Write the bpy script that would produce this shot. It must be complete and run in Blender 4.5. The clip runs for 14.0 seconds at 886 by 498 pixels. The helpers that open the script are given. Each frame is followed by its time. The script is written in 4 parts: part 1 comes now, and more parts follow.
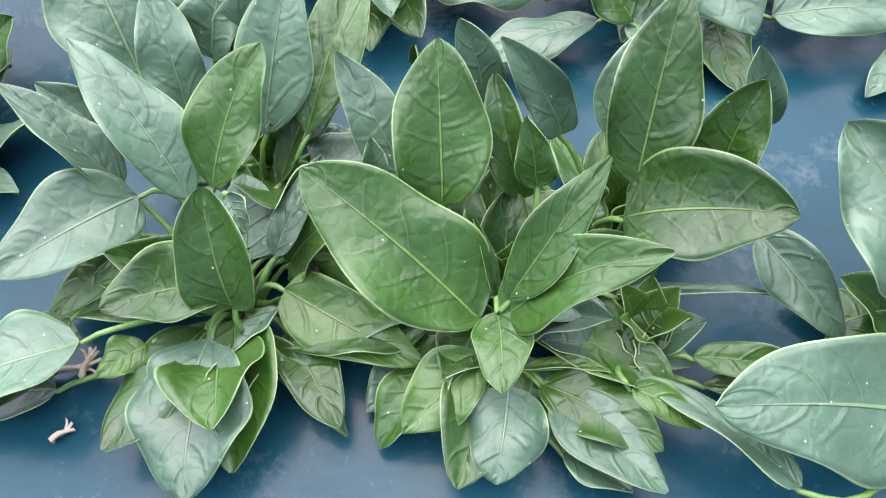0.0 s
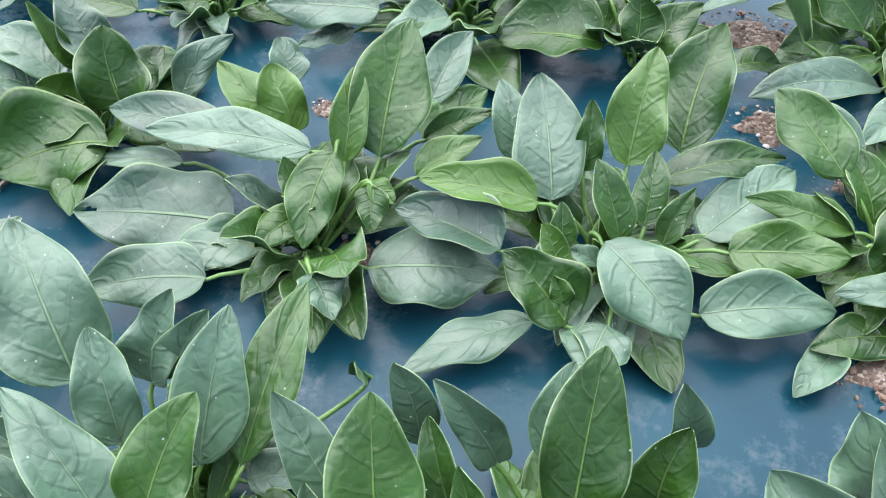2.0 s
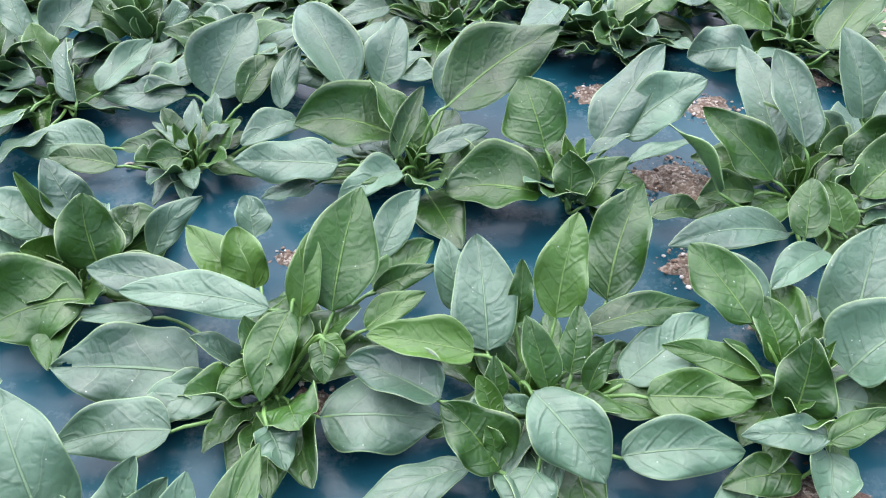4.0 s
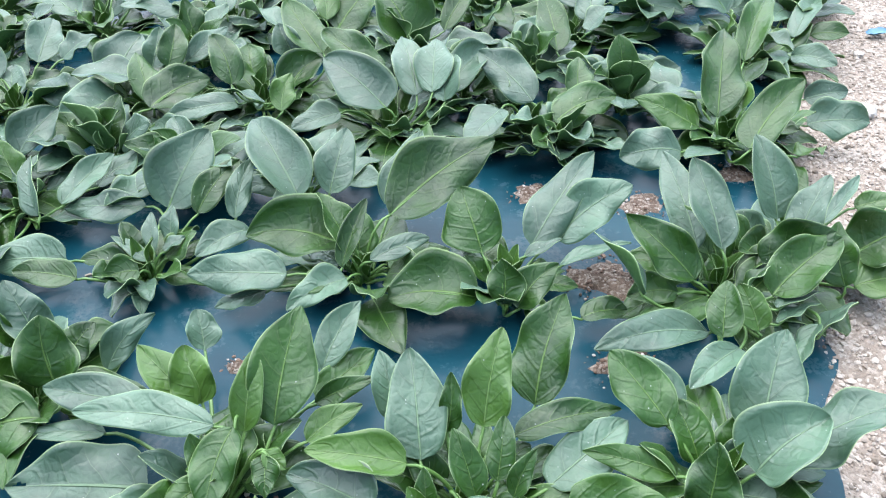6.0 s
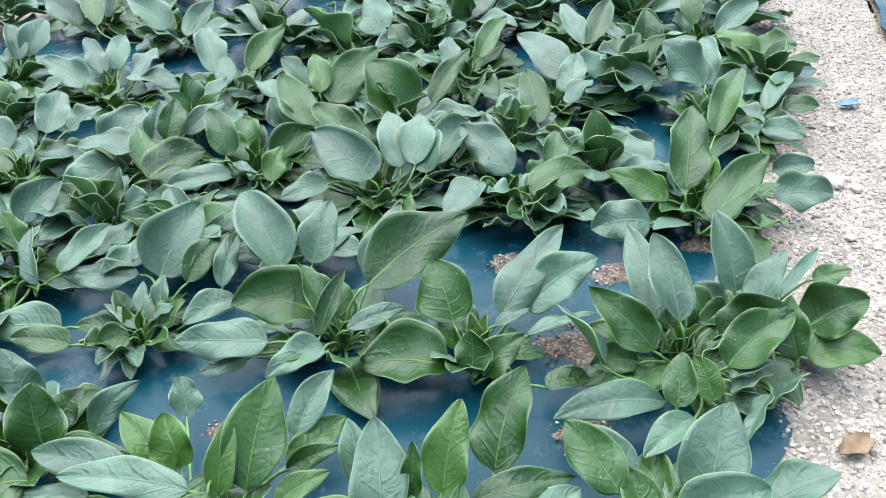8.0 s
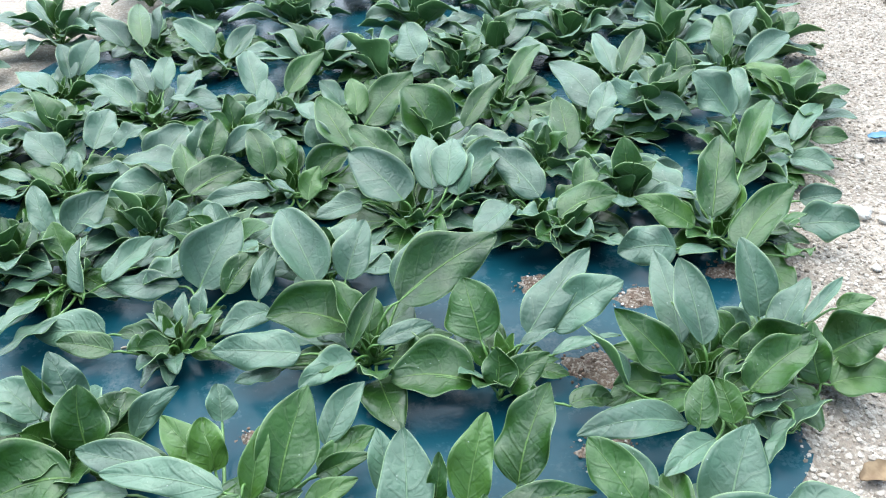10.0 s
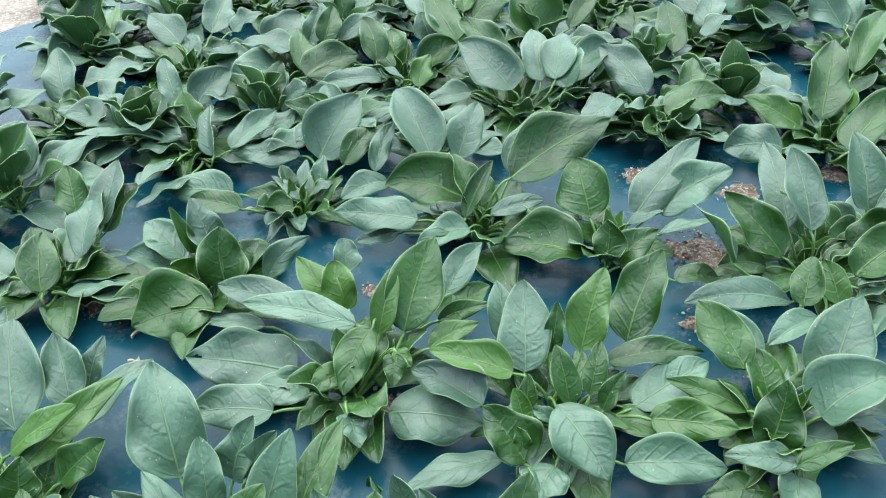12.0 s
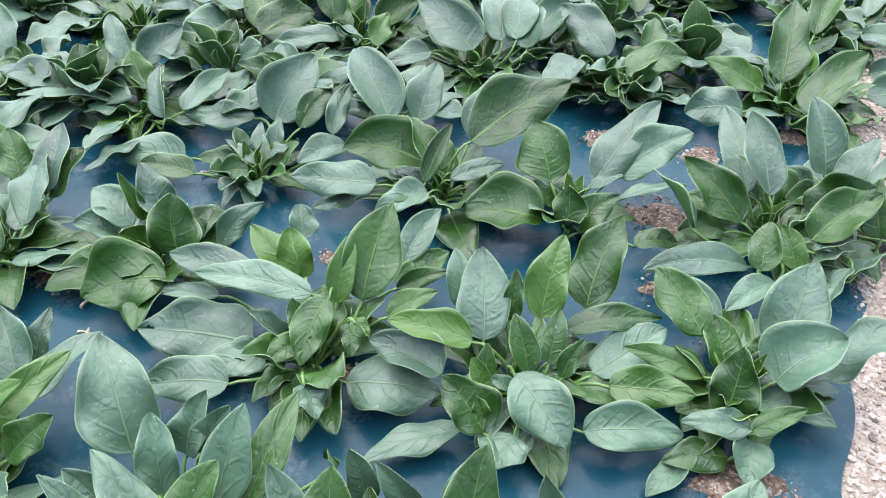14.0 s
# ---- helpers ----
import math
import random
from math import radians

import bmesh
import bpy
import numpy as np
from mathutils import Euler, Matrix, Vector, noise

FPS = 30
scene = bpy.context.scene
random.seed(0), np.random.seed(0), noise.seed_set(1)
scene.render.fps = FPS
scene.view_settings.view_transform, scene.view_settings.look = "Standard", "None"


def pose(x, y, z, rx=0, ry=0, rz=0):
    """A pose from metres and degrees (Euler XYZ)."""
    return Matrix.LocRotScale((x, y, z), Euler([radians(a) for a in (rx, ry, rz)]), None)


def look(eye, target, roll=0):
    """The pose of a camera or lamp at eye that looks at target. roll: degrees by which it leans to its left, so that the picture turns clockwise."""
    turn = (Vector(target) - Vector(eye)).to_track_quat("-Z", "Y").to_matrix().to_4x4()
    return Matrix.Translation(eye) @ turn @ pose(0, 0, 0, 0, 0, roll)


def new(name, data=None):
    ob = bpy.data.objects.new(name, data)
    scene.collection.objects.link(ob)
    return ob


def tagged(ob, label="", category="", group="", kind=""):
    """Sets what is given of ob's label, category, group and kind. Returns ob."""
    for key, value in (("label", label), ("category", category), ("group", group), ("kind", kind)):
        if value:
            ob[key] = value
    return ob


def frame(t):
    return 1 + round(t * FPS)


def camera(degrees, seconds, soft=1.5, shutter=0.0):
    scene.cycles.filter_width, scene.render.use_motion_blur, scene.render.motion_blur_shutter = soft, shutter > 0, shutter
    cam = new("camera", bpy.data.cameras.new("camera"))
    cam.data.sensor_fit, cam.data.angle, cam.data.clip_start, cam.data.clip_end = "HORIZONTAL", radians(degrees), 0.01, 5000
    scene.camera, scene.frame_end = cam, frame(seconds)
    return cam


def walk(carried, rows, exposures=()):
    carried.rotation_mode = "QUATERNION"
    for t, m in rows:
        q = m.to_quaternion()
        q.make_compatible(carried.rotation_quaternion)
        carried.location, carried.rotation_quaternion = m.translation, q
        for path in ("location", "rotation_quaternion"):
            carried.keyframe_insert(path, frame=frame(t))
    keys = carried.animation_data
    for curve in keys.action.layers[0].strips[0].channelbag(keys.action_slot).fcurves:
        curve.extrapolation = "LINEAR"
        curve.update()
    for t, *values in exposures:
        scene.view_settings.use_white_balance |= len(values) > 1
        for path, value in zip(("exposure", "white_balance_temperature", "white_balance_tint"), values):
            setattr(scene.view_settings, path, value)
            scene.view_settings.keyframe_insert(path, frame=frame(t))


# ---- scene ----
cam = camera(56.9, 14.0, soft=1.2)
PATH = [
    (0, (0.043, 0.035, 0.492), (-0.001, 1.061, -1.224), -2.8),
    (0.3, (0.029, 0.075, 0.49), (0.001, 1.112, -1.22), -2.3),
    (0.5, (0.019, 0.085, 0.486), (0.0, 1.146, -1.21), -0.5),
    (1, (0.05, 0.112, 0.506), (0.039, 1.301, -1.102), -2.7),
    (1.5, (0.065, 0.127, 0.545), (0.087, 1.397, -1.0), -1.2),
    (2, (0.064, 0.124, 0.566), (0.112, 1.449, -0.932), 0.4),
    (2.5, (0.074, 0.129, 0.594), (0.128, 1.498, -0.863), 0.8),
    (3, (0.067, 0.121, 0.625), (0.13, 1.55, -0.773), 1.4),
    (3.5, (0.083, 0.117, 0.635), (0.165, 1.56, -0.747), 1.1),
    (4, (0.102, 0.115, 0.664), (0.191, 1.586, -0.688), 0.4),
    (4.2, (0.111, 0.115, 0.673), (0.21, 1.602, -0.661), 0.6),
    (6.3, (0.161, 0.106, 0.757), (0.3, 1.666, -0.486), 0.1),
    (6.5, (0.165, 0.107, 0.758), (0.31, 1.67, -0.482), 0.4),
    (7, (0.176, 0.105, 0.762), (0.319, 1.672, -0.472), 0.2),
    (7.5, (0.194, 0.091, 0.796), (0.322, 1.683, -0.408), -0.6),
    (8, (0.208, 0.073, 0.816), (0.317, 1.7, -0.341), -0.4),
    (8.2, (0.202, 0.063, 0.829), (0.26, 1.712, -0.301), -0.9),
    (10.3, (0.203, 0.038, 0.832), (0.246, 1.703, -0.276), -0.3),
    (10.5, (0.203, 0.037, 0.835), (0.246, 1.699, -0.276), -0.5),
    (11, (0.182, 0.003, 0.829), (0.221, 1.662, -0.287), 0.0),
    (11.5, (0.153, -0.037, 0.807), (0.113, 1.585, -0.362), -0.5),
    (12, (0.119, -0.068, 0.779), (0.025, 1.512, -0.444), 0.2),
    (12.5, (0.089, -0.102, 0.739), (-0.046, 1.403, -0.572), 0.0),
    (13, (0.064, -0.143, 0.671), (-0.046, 1.237, -0.772), 0.7),
    (13.5, (0.078, -0.119, 0.695), (-0.003, 1.28, -0.732), 0.9),
    (14, (0.125, -0.046, 0.779), (0.123, 1.471, -0.525), 2.1),
]
EXPOSURE = ((0, 2.58, 6500, 22), (1, 2.5, 6450, 19), (3, 2.38, 6250, 18), (4.2, 2.38, 6250, 18), (6.5, 2.3, 6050, 12), (8, 2.24, 6000, 9), (10.5, 2.26, 6000, 4), (11.5, 2.22, 6050, 2), (13, 2.12, 6200, 10), (14, 2.3, 6250, 18))
walk(cam, [(t, look(eye, target, roll)) for t, eye, target, roll in PATH], EXPOSURE)

# world and sun: a bright, even overcast sky
world = bpy.data.worlds.new("sky")
scene.world = world
world.use_nodes = True
wn, wl = world.node_tree.nodes, world.node_tree.links
sky = wn.new("ShaderNodeTexSky")
sky.sky_type = 'NISHITA'
sky.sun_disc = False
sky.sun_elevation, sky.sun_rotation = radians(70), radians(-25)
sky.air_density, sky.dust_density, sky.ozone_density = 1.0, 3.0, 1.5
wn["Background"].inputs["Strength"].default_value = 0.06
wl.new(sky.outputs["Color"], wn["Background"].inputs["Color"])
sun = new("sun", bpy.data.lights.new("sun", 'SUN'))
sun.data.energy, sun.data.angle, sun.data.color = 1.7, radians(110), (0.93, 0.98, 1.0)
sun.matrix_world = look((-0.4, 0.9, 2.4), (0, 0, 0))


# ---- materials ----
class Nodes:
    """Short hand for building a node material."""

    def __init__(self, name):
        self.mat = bpy.data.materials.new(name)
        self.mat.use_nodes = True
        self.n, self.l = self.mat.node_tree.nodes, self.mat.node_tree.links
        self.bsdf = self.n["Principled BSDF"]

    def node(self, kind, **kw):
        nd = self.n.new("ShaderNode" + kind)
        for k, v in kw.items():
            if k == "operation":
                nd.operation = v
            elif k == "data_type":
                nd.data_type = v
            elif k == "feature":
                nd.feature = v
        return nd

    def put(self, sock, v):
        if isinstance(v, bpy.types.NodeSocket):
            self.l.new(v, sock)
        elif v is not None:
            sock.default_value = v

    def math(self, op, a, b=None, c=None):
        nd = self.node("Math", operation=op)
        for i, v in enumerate((a, b, c)):
            self.put(nd.inputs[i], v)
        return nd.outputs[0]

    def mix(self, f, a, b):
        nd = self.node("Mix", data_type='RGBA')
        self.put(nd.inputs[0], f)
        self.put(nd.inputs[6], a if isinstance(a, bpy.types.NodeSocket) else (*a, 1))
        self.put(nd.inputs[7], b if isinstance(b, bpy.types.NodeSocket) else (*b, 1))
        return nd.outputs[2]

    def ramp(self, v, lo, hi, a=0.0, b=1.0):
        nd = self.node("MapRange")
        nd.interpolation_type = 'SMOOTHSTEP'
        self.put(nd.inputs[0], v)
        for i, x in enumerate((lo, hi, a, b)):
            nd.inputs[i + 1].default_value = x
        return nd.outputs[0]

    def noise(self, scale, detail=3.0, rough=0.55, vec=None):
        nd = self.node("TexNoise")
        nd.inputs["Scale"].default_value, nd.inputs["Detail"].default_value = scale, detail
        nd.inputs["Roughness"].default_value = rough
        if vec is not None:
            self.l.new(vec, nd.inputs["Vector"])
        return nd.outputs["Fac"]

    def voronoi(self, scale, vec=None, out="Distance"):
        nd = self.node("TexVoronoi")
        nd.inputs["Scale"].default_value = scale
        if vec is not None:
            self.l.new(vec, nd.inputs["Vector"])
        return nd.outputs[out]

    def coord(self, which="Object"):
        return self.node("TexCoord").outputs[which]

    def bump(self, height, strength, distance):
        nd = self.node("Bump")
        nd.inputs["Strength"].default_value, nd.inputs["Distance"].default_value = strength, distance
        self.l.new(height, nd.inputs["Height"])
        self.l.new(nd.outputs[0], self.bsdf.inputs["Normal"])

    def set(self, **kw):
        for k, v in kw.items():
            s = self.bsdf.inputs[k.replace("_", " ")]
            if isinstance(v, tuple):
                v = (*v, 1)
            self.put(s, v)
        return self.mat


def blade_material(name, dark, light, vein, gloss, through_light, spots, wax, bloom):
    m = Nodes(name)
    uv = m.node("SeparateXYZ")
    m.l.new(m.coord("UV"), uv.inputs[0])
    u, v = uv.outputs[0], uv.outputs[1]
    obj = m.coord("Object")
    side = m.math('SUBTRACT', m.math('MULTIPLY', v, 2.0), 1.0)
    a = m.math('ABSOLUTE', side)
    rnd = m.node("ObjectInfo").outputs["Random"]
    # side veins, offset from one half to the other, fading towards the margin
    layer = m.node("UVMap")
    layer.uv_map = "veins"
    ph = m.node("SeparateXYZ")
    m.l.new(layer.outputs[0], ph.inputs[0])
    q = m.math('ADD', ph.outputs[0], m.math('MULTIPLY', m.math('GREATER_THAN', v, 0.5), 0.43))
    q = m.math('ADD', q, m.math('MULTIPLY', m.noise(70.0, 2.0, vec=obj), 0.16))
    d = m.math('ABSOLUTE', m.math('SUBTRACT', m.math('FRACT', m.math('ADD', q, 1000.0)), 0.5))
    fade = m.ramp(a, 0.5, 0.98, 1.0, 0.0)
    side_vein = m.math('MULTIPLY', m.ramp(d, 0.006, 0.03, 1.0, 0.0), fade)
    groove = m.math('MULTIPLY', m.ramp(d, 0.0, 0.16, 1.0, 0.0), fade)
    half = m.math('ADD', m.math('MULTIPLY', m.math('SUBTRACT', 1.0, u), 0.032), 0.012)
    mid = m.ramp(m.math('DIVIDE', a, half), 0.5, 1.3, 1.0, 0.0)
    margin = m.ramp(a, 0.955, 0.99)
    # the finer net of veins with small swellings between
    warp = m.node("VectorMath", operation='MULTIPLY_ADD')
    wn3 = m.node("TexNoise")
    wn3.inputs["Scale"].default_value = 60.0
    m.l.new(obj, wn3.inputs["Vector"])
    m.l.new(wn3.outputs["Color"], warp.inputs[0])
    warp.inputs[1].default_value = (0.012, 0.012, 0.012)
    m.l.new(obj, warp.inputs[2])
    cells = m.node("TexVoronoi", feature='DISTANCE_TO_EDGE')
    cells.inputs["Scale"].default_value = 95.0
    m.l.new(warp.outputs[0], cells.inputs["Vector"])
    net = m.ramp(cells.outputs["Distance"], 0.0, 0.3)
    line = m.ramp(cells.outputs["Distance"], 0.0, 0.05, 1.0, 0.0)
    patch = m.ramp(m.noise(26.0, 4.0, vec=obj), 0.3, 0.72)
    tone = m.math('ADD', m.math('MULTIPLY', patch, 0.42), m.math('MULTIPLY', rnd, 0.6))
    col = m.mix(tone, dark, light)
    # crease shade put into the colour: darker along the side-vein grooves
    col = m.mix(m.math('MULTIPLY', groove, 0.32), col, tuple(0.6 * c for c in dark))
    col = m.mix(m.math('MULTIPLY', line, 0.07), col, vein)
    col = m.mix(m.math('MULTIPLY', side_vein, 0.2), col, vein)
    col = m.mix(m.math('MULTIPLY', mid, 0.5), col, vein)
    col = m.mix(m.math('MULTIPLY', margin, 0.55), col, (0.36, 0.5, 0.22))
    cell = m.node("TexVoronoi")
    cell.inputs["Scale"].default_value = 170.0
    m.l.new(obj, cell.inputs["Vector"])
    sep = m.node("SeparateColor")
    m.l.new(cell.outputs["Color"], sep.inputs[0])
    fleck = m.math('MULTIPLY', m.ramp(cell.outputs["Distance"], 0.06, 0.16, 1.0, 0.0), m.math('GREATER_THAN', sep.outputs[0], 1.0 - spots))
    col = m.mix(m.math('MULTIPLY', fleck, 0.7), col, (0.55, 0.6, 0.52))
    h = m.math('MULTIPLY', groove, -0.17)
    h = m.math('ADD', h, m.math('MULTIPLY', m.noise(60.0, 2.0, vec=obj), 0.4))
    h = m.math('SUBTRACT', h, m.math('MULTIPLY', mid, 0.6))
    h = m.math('ADD', h, m.math('ADD', m.math('MULTIPLY', net, 0.1), m.math('MULTIPLY', m.noise(170.0, 3.0, vec=obj), 0.1)))
    m.bump(h, 0.85, 0.003)
    m.set(Base_Color=col, Roughness=m.ramp(m.noise(45.0, 2.0, vec=obj), 0.2, 0.8, gloss - 0.07, gloss + 0.09))
    m.bsdf.inputs["IOR"].default_value = 1.5
    m.bsdf.inputs["Specular IOR Level"].default_value = wax
    m.bsdf.inputs["Sheen Weight"].default_value = bloom
    m.bsdf.inputs["Sheen Roughness"].default_value = 0.45
    m.bsdf.inputs["Sheen Tint"].default_value = (0.8, 0.95, 1.0, 1)
    tr = m.node("BsdfTranslucent")
    m.put(tr.inputs[0], m.mix(0.5, col, (0.22, 0.42, 0.03)))
    ms = m.node("MixShader")
    ms.inputs[0].default_value = through_light
    m.l.new(m.bsdf.outputs[0], ms.inputs[1])
    m.l.new(tr.outputs[0], ms.inputs[2])
    m.l.new(ms.outputs[0], m.n["Material Output"].inputs[0])
    return m.mat


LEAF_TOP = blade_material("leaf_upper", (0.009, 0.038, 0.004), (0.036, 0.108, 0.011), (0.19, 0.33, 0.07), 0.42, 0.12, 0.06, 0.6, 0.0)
# waxy blue-green outer leaves, paled further: the sky's sheen is in the colour
LEAF_PALE_SHEEN = blade_material("leaf_outer_sheen", (0.018, 0.058, 0.026), (0.08, 0.165, 0.088), (0.2, 0.33, 0.15), 0.48, 0.1, 0.1, 0.85, 0.1)
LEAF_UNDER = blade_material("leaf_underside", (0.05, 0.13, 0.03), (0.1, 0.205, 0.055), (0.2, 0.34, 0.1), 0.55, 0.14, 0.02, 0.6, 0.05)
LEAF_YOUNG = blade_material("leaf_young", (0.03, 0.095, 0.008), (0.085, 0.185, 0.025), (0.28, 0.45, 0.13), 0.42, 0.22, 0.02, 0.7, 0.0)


def stalk_material(name, ca, cb, rough):
    m = Nodes(name)
    t = m.ramp(m.noise(60.0, 3.0, vec=m.coord()), 0.3, 0.7)
    m.bump(m.noise(160.0, 2.0, vec=m.coord()), 0.3, 0.001)
    return m.set(Base_Color=m.mix(t, ca, cb), Roughness=rough)


LEAF_RIM = stalk_material("leaf_rim", (0.3, 0.44, 0.17), (0.42, 0.56, 0.28), 0.45)
STALK = stalk_material("leaf_stalk", (0.075, 0.165, 0.03), (0.15, 0.27, 0.075), 0.42)
DRY = stalk_material("dry_straw", (0.4, 0.32, 0.23), (0.58, 0.5, 0.4), 0.85)
TAN = stalk_material("withered_leaf", (0.16, 0.1, 0.05), (0.26, 0.18, 0.1), 0.8)


def film_material():
    m = Nodes("mulch_film")
    o = m.coord()
    big = m.noise(7.0, 4.0, vec=o)
    dust = m.math('MULTIPLY', m.ramp(m.noise(14.0, 6.0, 0.7, vec=o), 0.52, 0.78), m.ramp(m.noise(150.0, 3.0, 0.7, vec=o), 0.35, 0.7))
    col = m.mix(m.ramp(big, 0.3, 0.7), (0.004, 0.036, 0.052), (0.007, 0.053, 0.07))
    col = m.mix(m.math('MULTIPLY', dust, 0.6), col, (0.26, 0.24, 0.23))
    h = m.math('ADD', m.math('MULTIPLY', m.noise(26.0, 3.0, vec=o), 1.0), m.math('MULTIPLY', m.noise(90.0, 2.0, vec=o), 0.25))
    m.bump(h, 0.3, 0.004)
    m.bsdf.inputs["Specular IOR Level"].default_value = 0.18
    return m.set(Base_Color=col, Roughness=m.math('ADD', m.math('MULTIPLY', dust, 0.5), 0.26))


def scrap_material():
    m = Nodes("film_scrap")
    return m.set(Base_Color=m.mix(m.noise(60.0, 3.0, vec=m.coord()), (0.05, 0.16, 0.26), (0.12, 0.26, 0.36)), Roughness=0.35)


def grain_material(name, ca, cb, cc, fine):
    m = Nodes(name)
    o = m.coord()
    cell = m.node("TexVoronoi")
    cell.inputs["Scale"].default_value = fine
    m.l.new(o, cell.inputs["Vector"])
    sep = m.node("SeparateColor")
    m.l.new(cell.outputs["Color"], sep.inputs[0])
    col = m.mix(m.ramp(m.noise(9.0, 5.0, 0.65, vec=o), 0.3, 0.7), ca, cb)
    col = m.mix(m.ramp(sep.outputs[0], 0.45, 1.0, 0.0, 0.8), col, cc)
    m.bump(m.math('ADD', m.ramp(cell.outputs["Distance"], 0.0, 0.6, 1.0, 0.0), m.noise(fine * 2.5, 3.0, vec=o)), 0.8, 0.4 / fine)
    return m.set(Base_Color=col, Roughness=0.92)


def pebble_material(name, ca, cb, cc):
    m = Nodes(name)
    r = m.node("NewGeometry").outputs["Random Per Island"]
    col = m.mix(m.ramp(r, 0.0, 0.6), ca, cb)
    col = m.mix(m.ramp(r, 0.7, 1.0), col, cc)
    col = m.mix(m.math('MULTIPLY', m.noise(120.0, 3.0, vec=m.coord()), 0.35), col, tuple(0.55 * c for c in ca))
    return m.set(Base_Color=col, Roughness=0.9)


FILM = film_material()
SCRAP = scrap_material()
SOIL = grain_material("garden_soil", (0.075, 0.048, 0.032), (0.15, 0.105, 0.072), (0.34, 0.29, 0.235), 260.0)
GRIT = grain_material("gritty_path", (0.2, 0.16, 0.12), (0.35, 0.29, 0.23), (0.48, 0.425, 0.355), 180.0)
PEBBLE = pebble_material("pebbles", (0.32, 0.26, 0.2), (0.57, 0.5, 0.42), (0.17, 0.135, 0.1))
CRUMB = pebble_material("soil_crumbs", (0.11, 0.065, 0.045), (0.24, 0.16, 0.11), (0.72, 0.68, 0.62))
STONE = grain_material("pale_stone", (0.5, 0.45, 0.38), (0.66, 0.62, 0.55), (0.55, 0.5, 0.44), 90.0)


# ---- mesh helpers ----
def mesh_object(name, verts, faces, mats, parent=None, uvs=None, slots=None, smooth=True, phase=None):
    me = bpy.data.meshes.new(name)
    me.from_pydata(verts, [], faces)
    for mt in mats:
        me.materials.append(mt)
    if slots is not None:
        me.polygons.foreach_set("material_index", slots)
    if smooth:
        me.polygons.foreach_set("use_smooth", [True] * len(faces))
    if uvs is not None:
        idx = np.empty(len(me.loops), dtype=np.int32)
        me.loops.foreach_get("vertex_index", idx)
        me.uv_layers.new(name="UVMap").data.foreach_set("uv", np.asarray(uvs)[idx].ravel())
        if phase is not None:
            me.uv_layers.new(name="veins").data.foreach_set("uv", phase[idx].ravel())
    me.update()
    ob = new(name, me)
    ob.parent = parent
    return ob


def unit(v):
    return v / max(1e-9, float(np.linalg.norm(v)))


def bezier(a, b, c, n):
    s = np.linspace(0, 1, n + 1)[:, None]
    return (1 - s) ** 2 * a + 2 * s * (1 - s) * b + s * s * c


# ---- the bed: ground, film, path ----
ALONG = np.array((0.335, 0.942, 0.0))     # the bed runs this way
ACROSS = np.array((0.942, -0.335, 0.0))
EDGE = np.array((0.66, 0.62, 0.0))        # a point of the bed's edge beside the path


def bed(a, b):
    """The place a metres across from the bed's edge (to the path: plus) and b metres along it."""
    p = EDGE + ACROSS * a + ALONG * b
    return float(p[0]), float(p[1])


def sheet(name, mat, a0, a1, b0, b1, step, height, ragged=0.0):
    na, nb = int((a1 - a0) / step) + 1, int((b1 - b0) / step) + 1
    verts, faces = [], []
    for j in range(nb + 1):
        for i in range(na + 1):
            a, b = a0 + (a1 - a0) * i / na, b0 + (b1 - b0) * j / nb
            if i in (0, na):
                a += ragged * noise.noise((b * 6, i * 3.1, 0))
            x, y = bed(a, b)
            verts.append((x, y, height(x, y, a, b)))
    for j in range(nb):
        for i in range(na):
            k = j * (na + 1) + i
            faces.append((k, k + 1, k + na + 2, k + na + 1))
    return mesh_object(name, verts, faces, [mat])


def film_height(x, y, a, b):
    w = 0.004 * noise.noise((x * 5, y * 5, 0)) + 0.0025 * noise.noise((x * 17, y * 17, 2))
    edge = max(0.0, (a + 0.05) / 0.07)
    return w - 0.012 * edge * edge


def path_height(x, y, a, b):
    return -0.006 + 0.006 * noise.noise((x * 6, y * 6, 5)) + 0.003 * noise.noise((x * 25, y * 25, 1))


ground = mesh_object("ground", [(-60, -60, -0.03), (60, -60, -0.03), (60, 60, -0.03), (-60, 60, -0.03)], [(0, 1, 2, 3)], [SOIL])
tagged(ground, "bare brown garden soil with pale grit", "soil", kind="structure")
film = sheet("mulch_film", FILM, -1.95, -0.02, -1.3, 2.9, 0.02, film_height, 0.045)
tagged(film, "glossy blue-green plastic mulch film, dusty and slightly wrinkled", "mulch film", kind="structure")
path = sheet("path", GRIT, -0.08, 0.33, -1.3, 3.6, 0.02, path_height, 0.02)
tagged(path, "pale beige gritty path beside the bed", "path", kind="structure")
side_path = sheet("path_far", GRIT, -2.7, -1.9, -1.3, 3.6, 0.03, path_height, 0.05)
tagged(side_path, "pale dry gritty soil strip along the bed", "path", kind="structure")

ICO = np.array([(0, 0, 1), (0.894, 0, 0.447), (0.276, 0.851, 0.447), (-0.724, 0.526, 0.447), (-0.724, -0.526, 0.447), (0.276, -0.851, 0.447),
                (0.724, 0.526, -0.447), (-0.276, 0.851, -0.447), (-0.894, 0, -0.447), (-0.276, -0.851, -0.447), (0.724, -0.526, -0.447), (0, 0, -1)])
ICO_FACES = np.array([(0, 1, 2), (0, 2, 3), (0, 3, 4), (0, 4, 5), (0, 5, 1), (1, 6, 2), (2, 7, 3), (3, 8, 4), (4, 9, 5), (5, 10, 1),
                      (6, 7, 2), (7, 8, 3), (8, 9, 4), (9, 10, 5), (10, 6, 1), (11, 7, 6), (11, 8, 7), (11, 9, 8), (11, 10, 9), (11, 6, 10)])


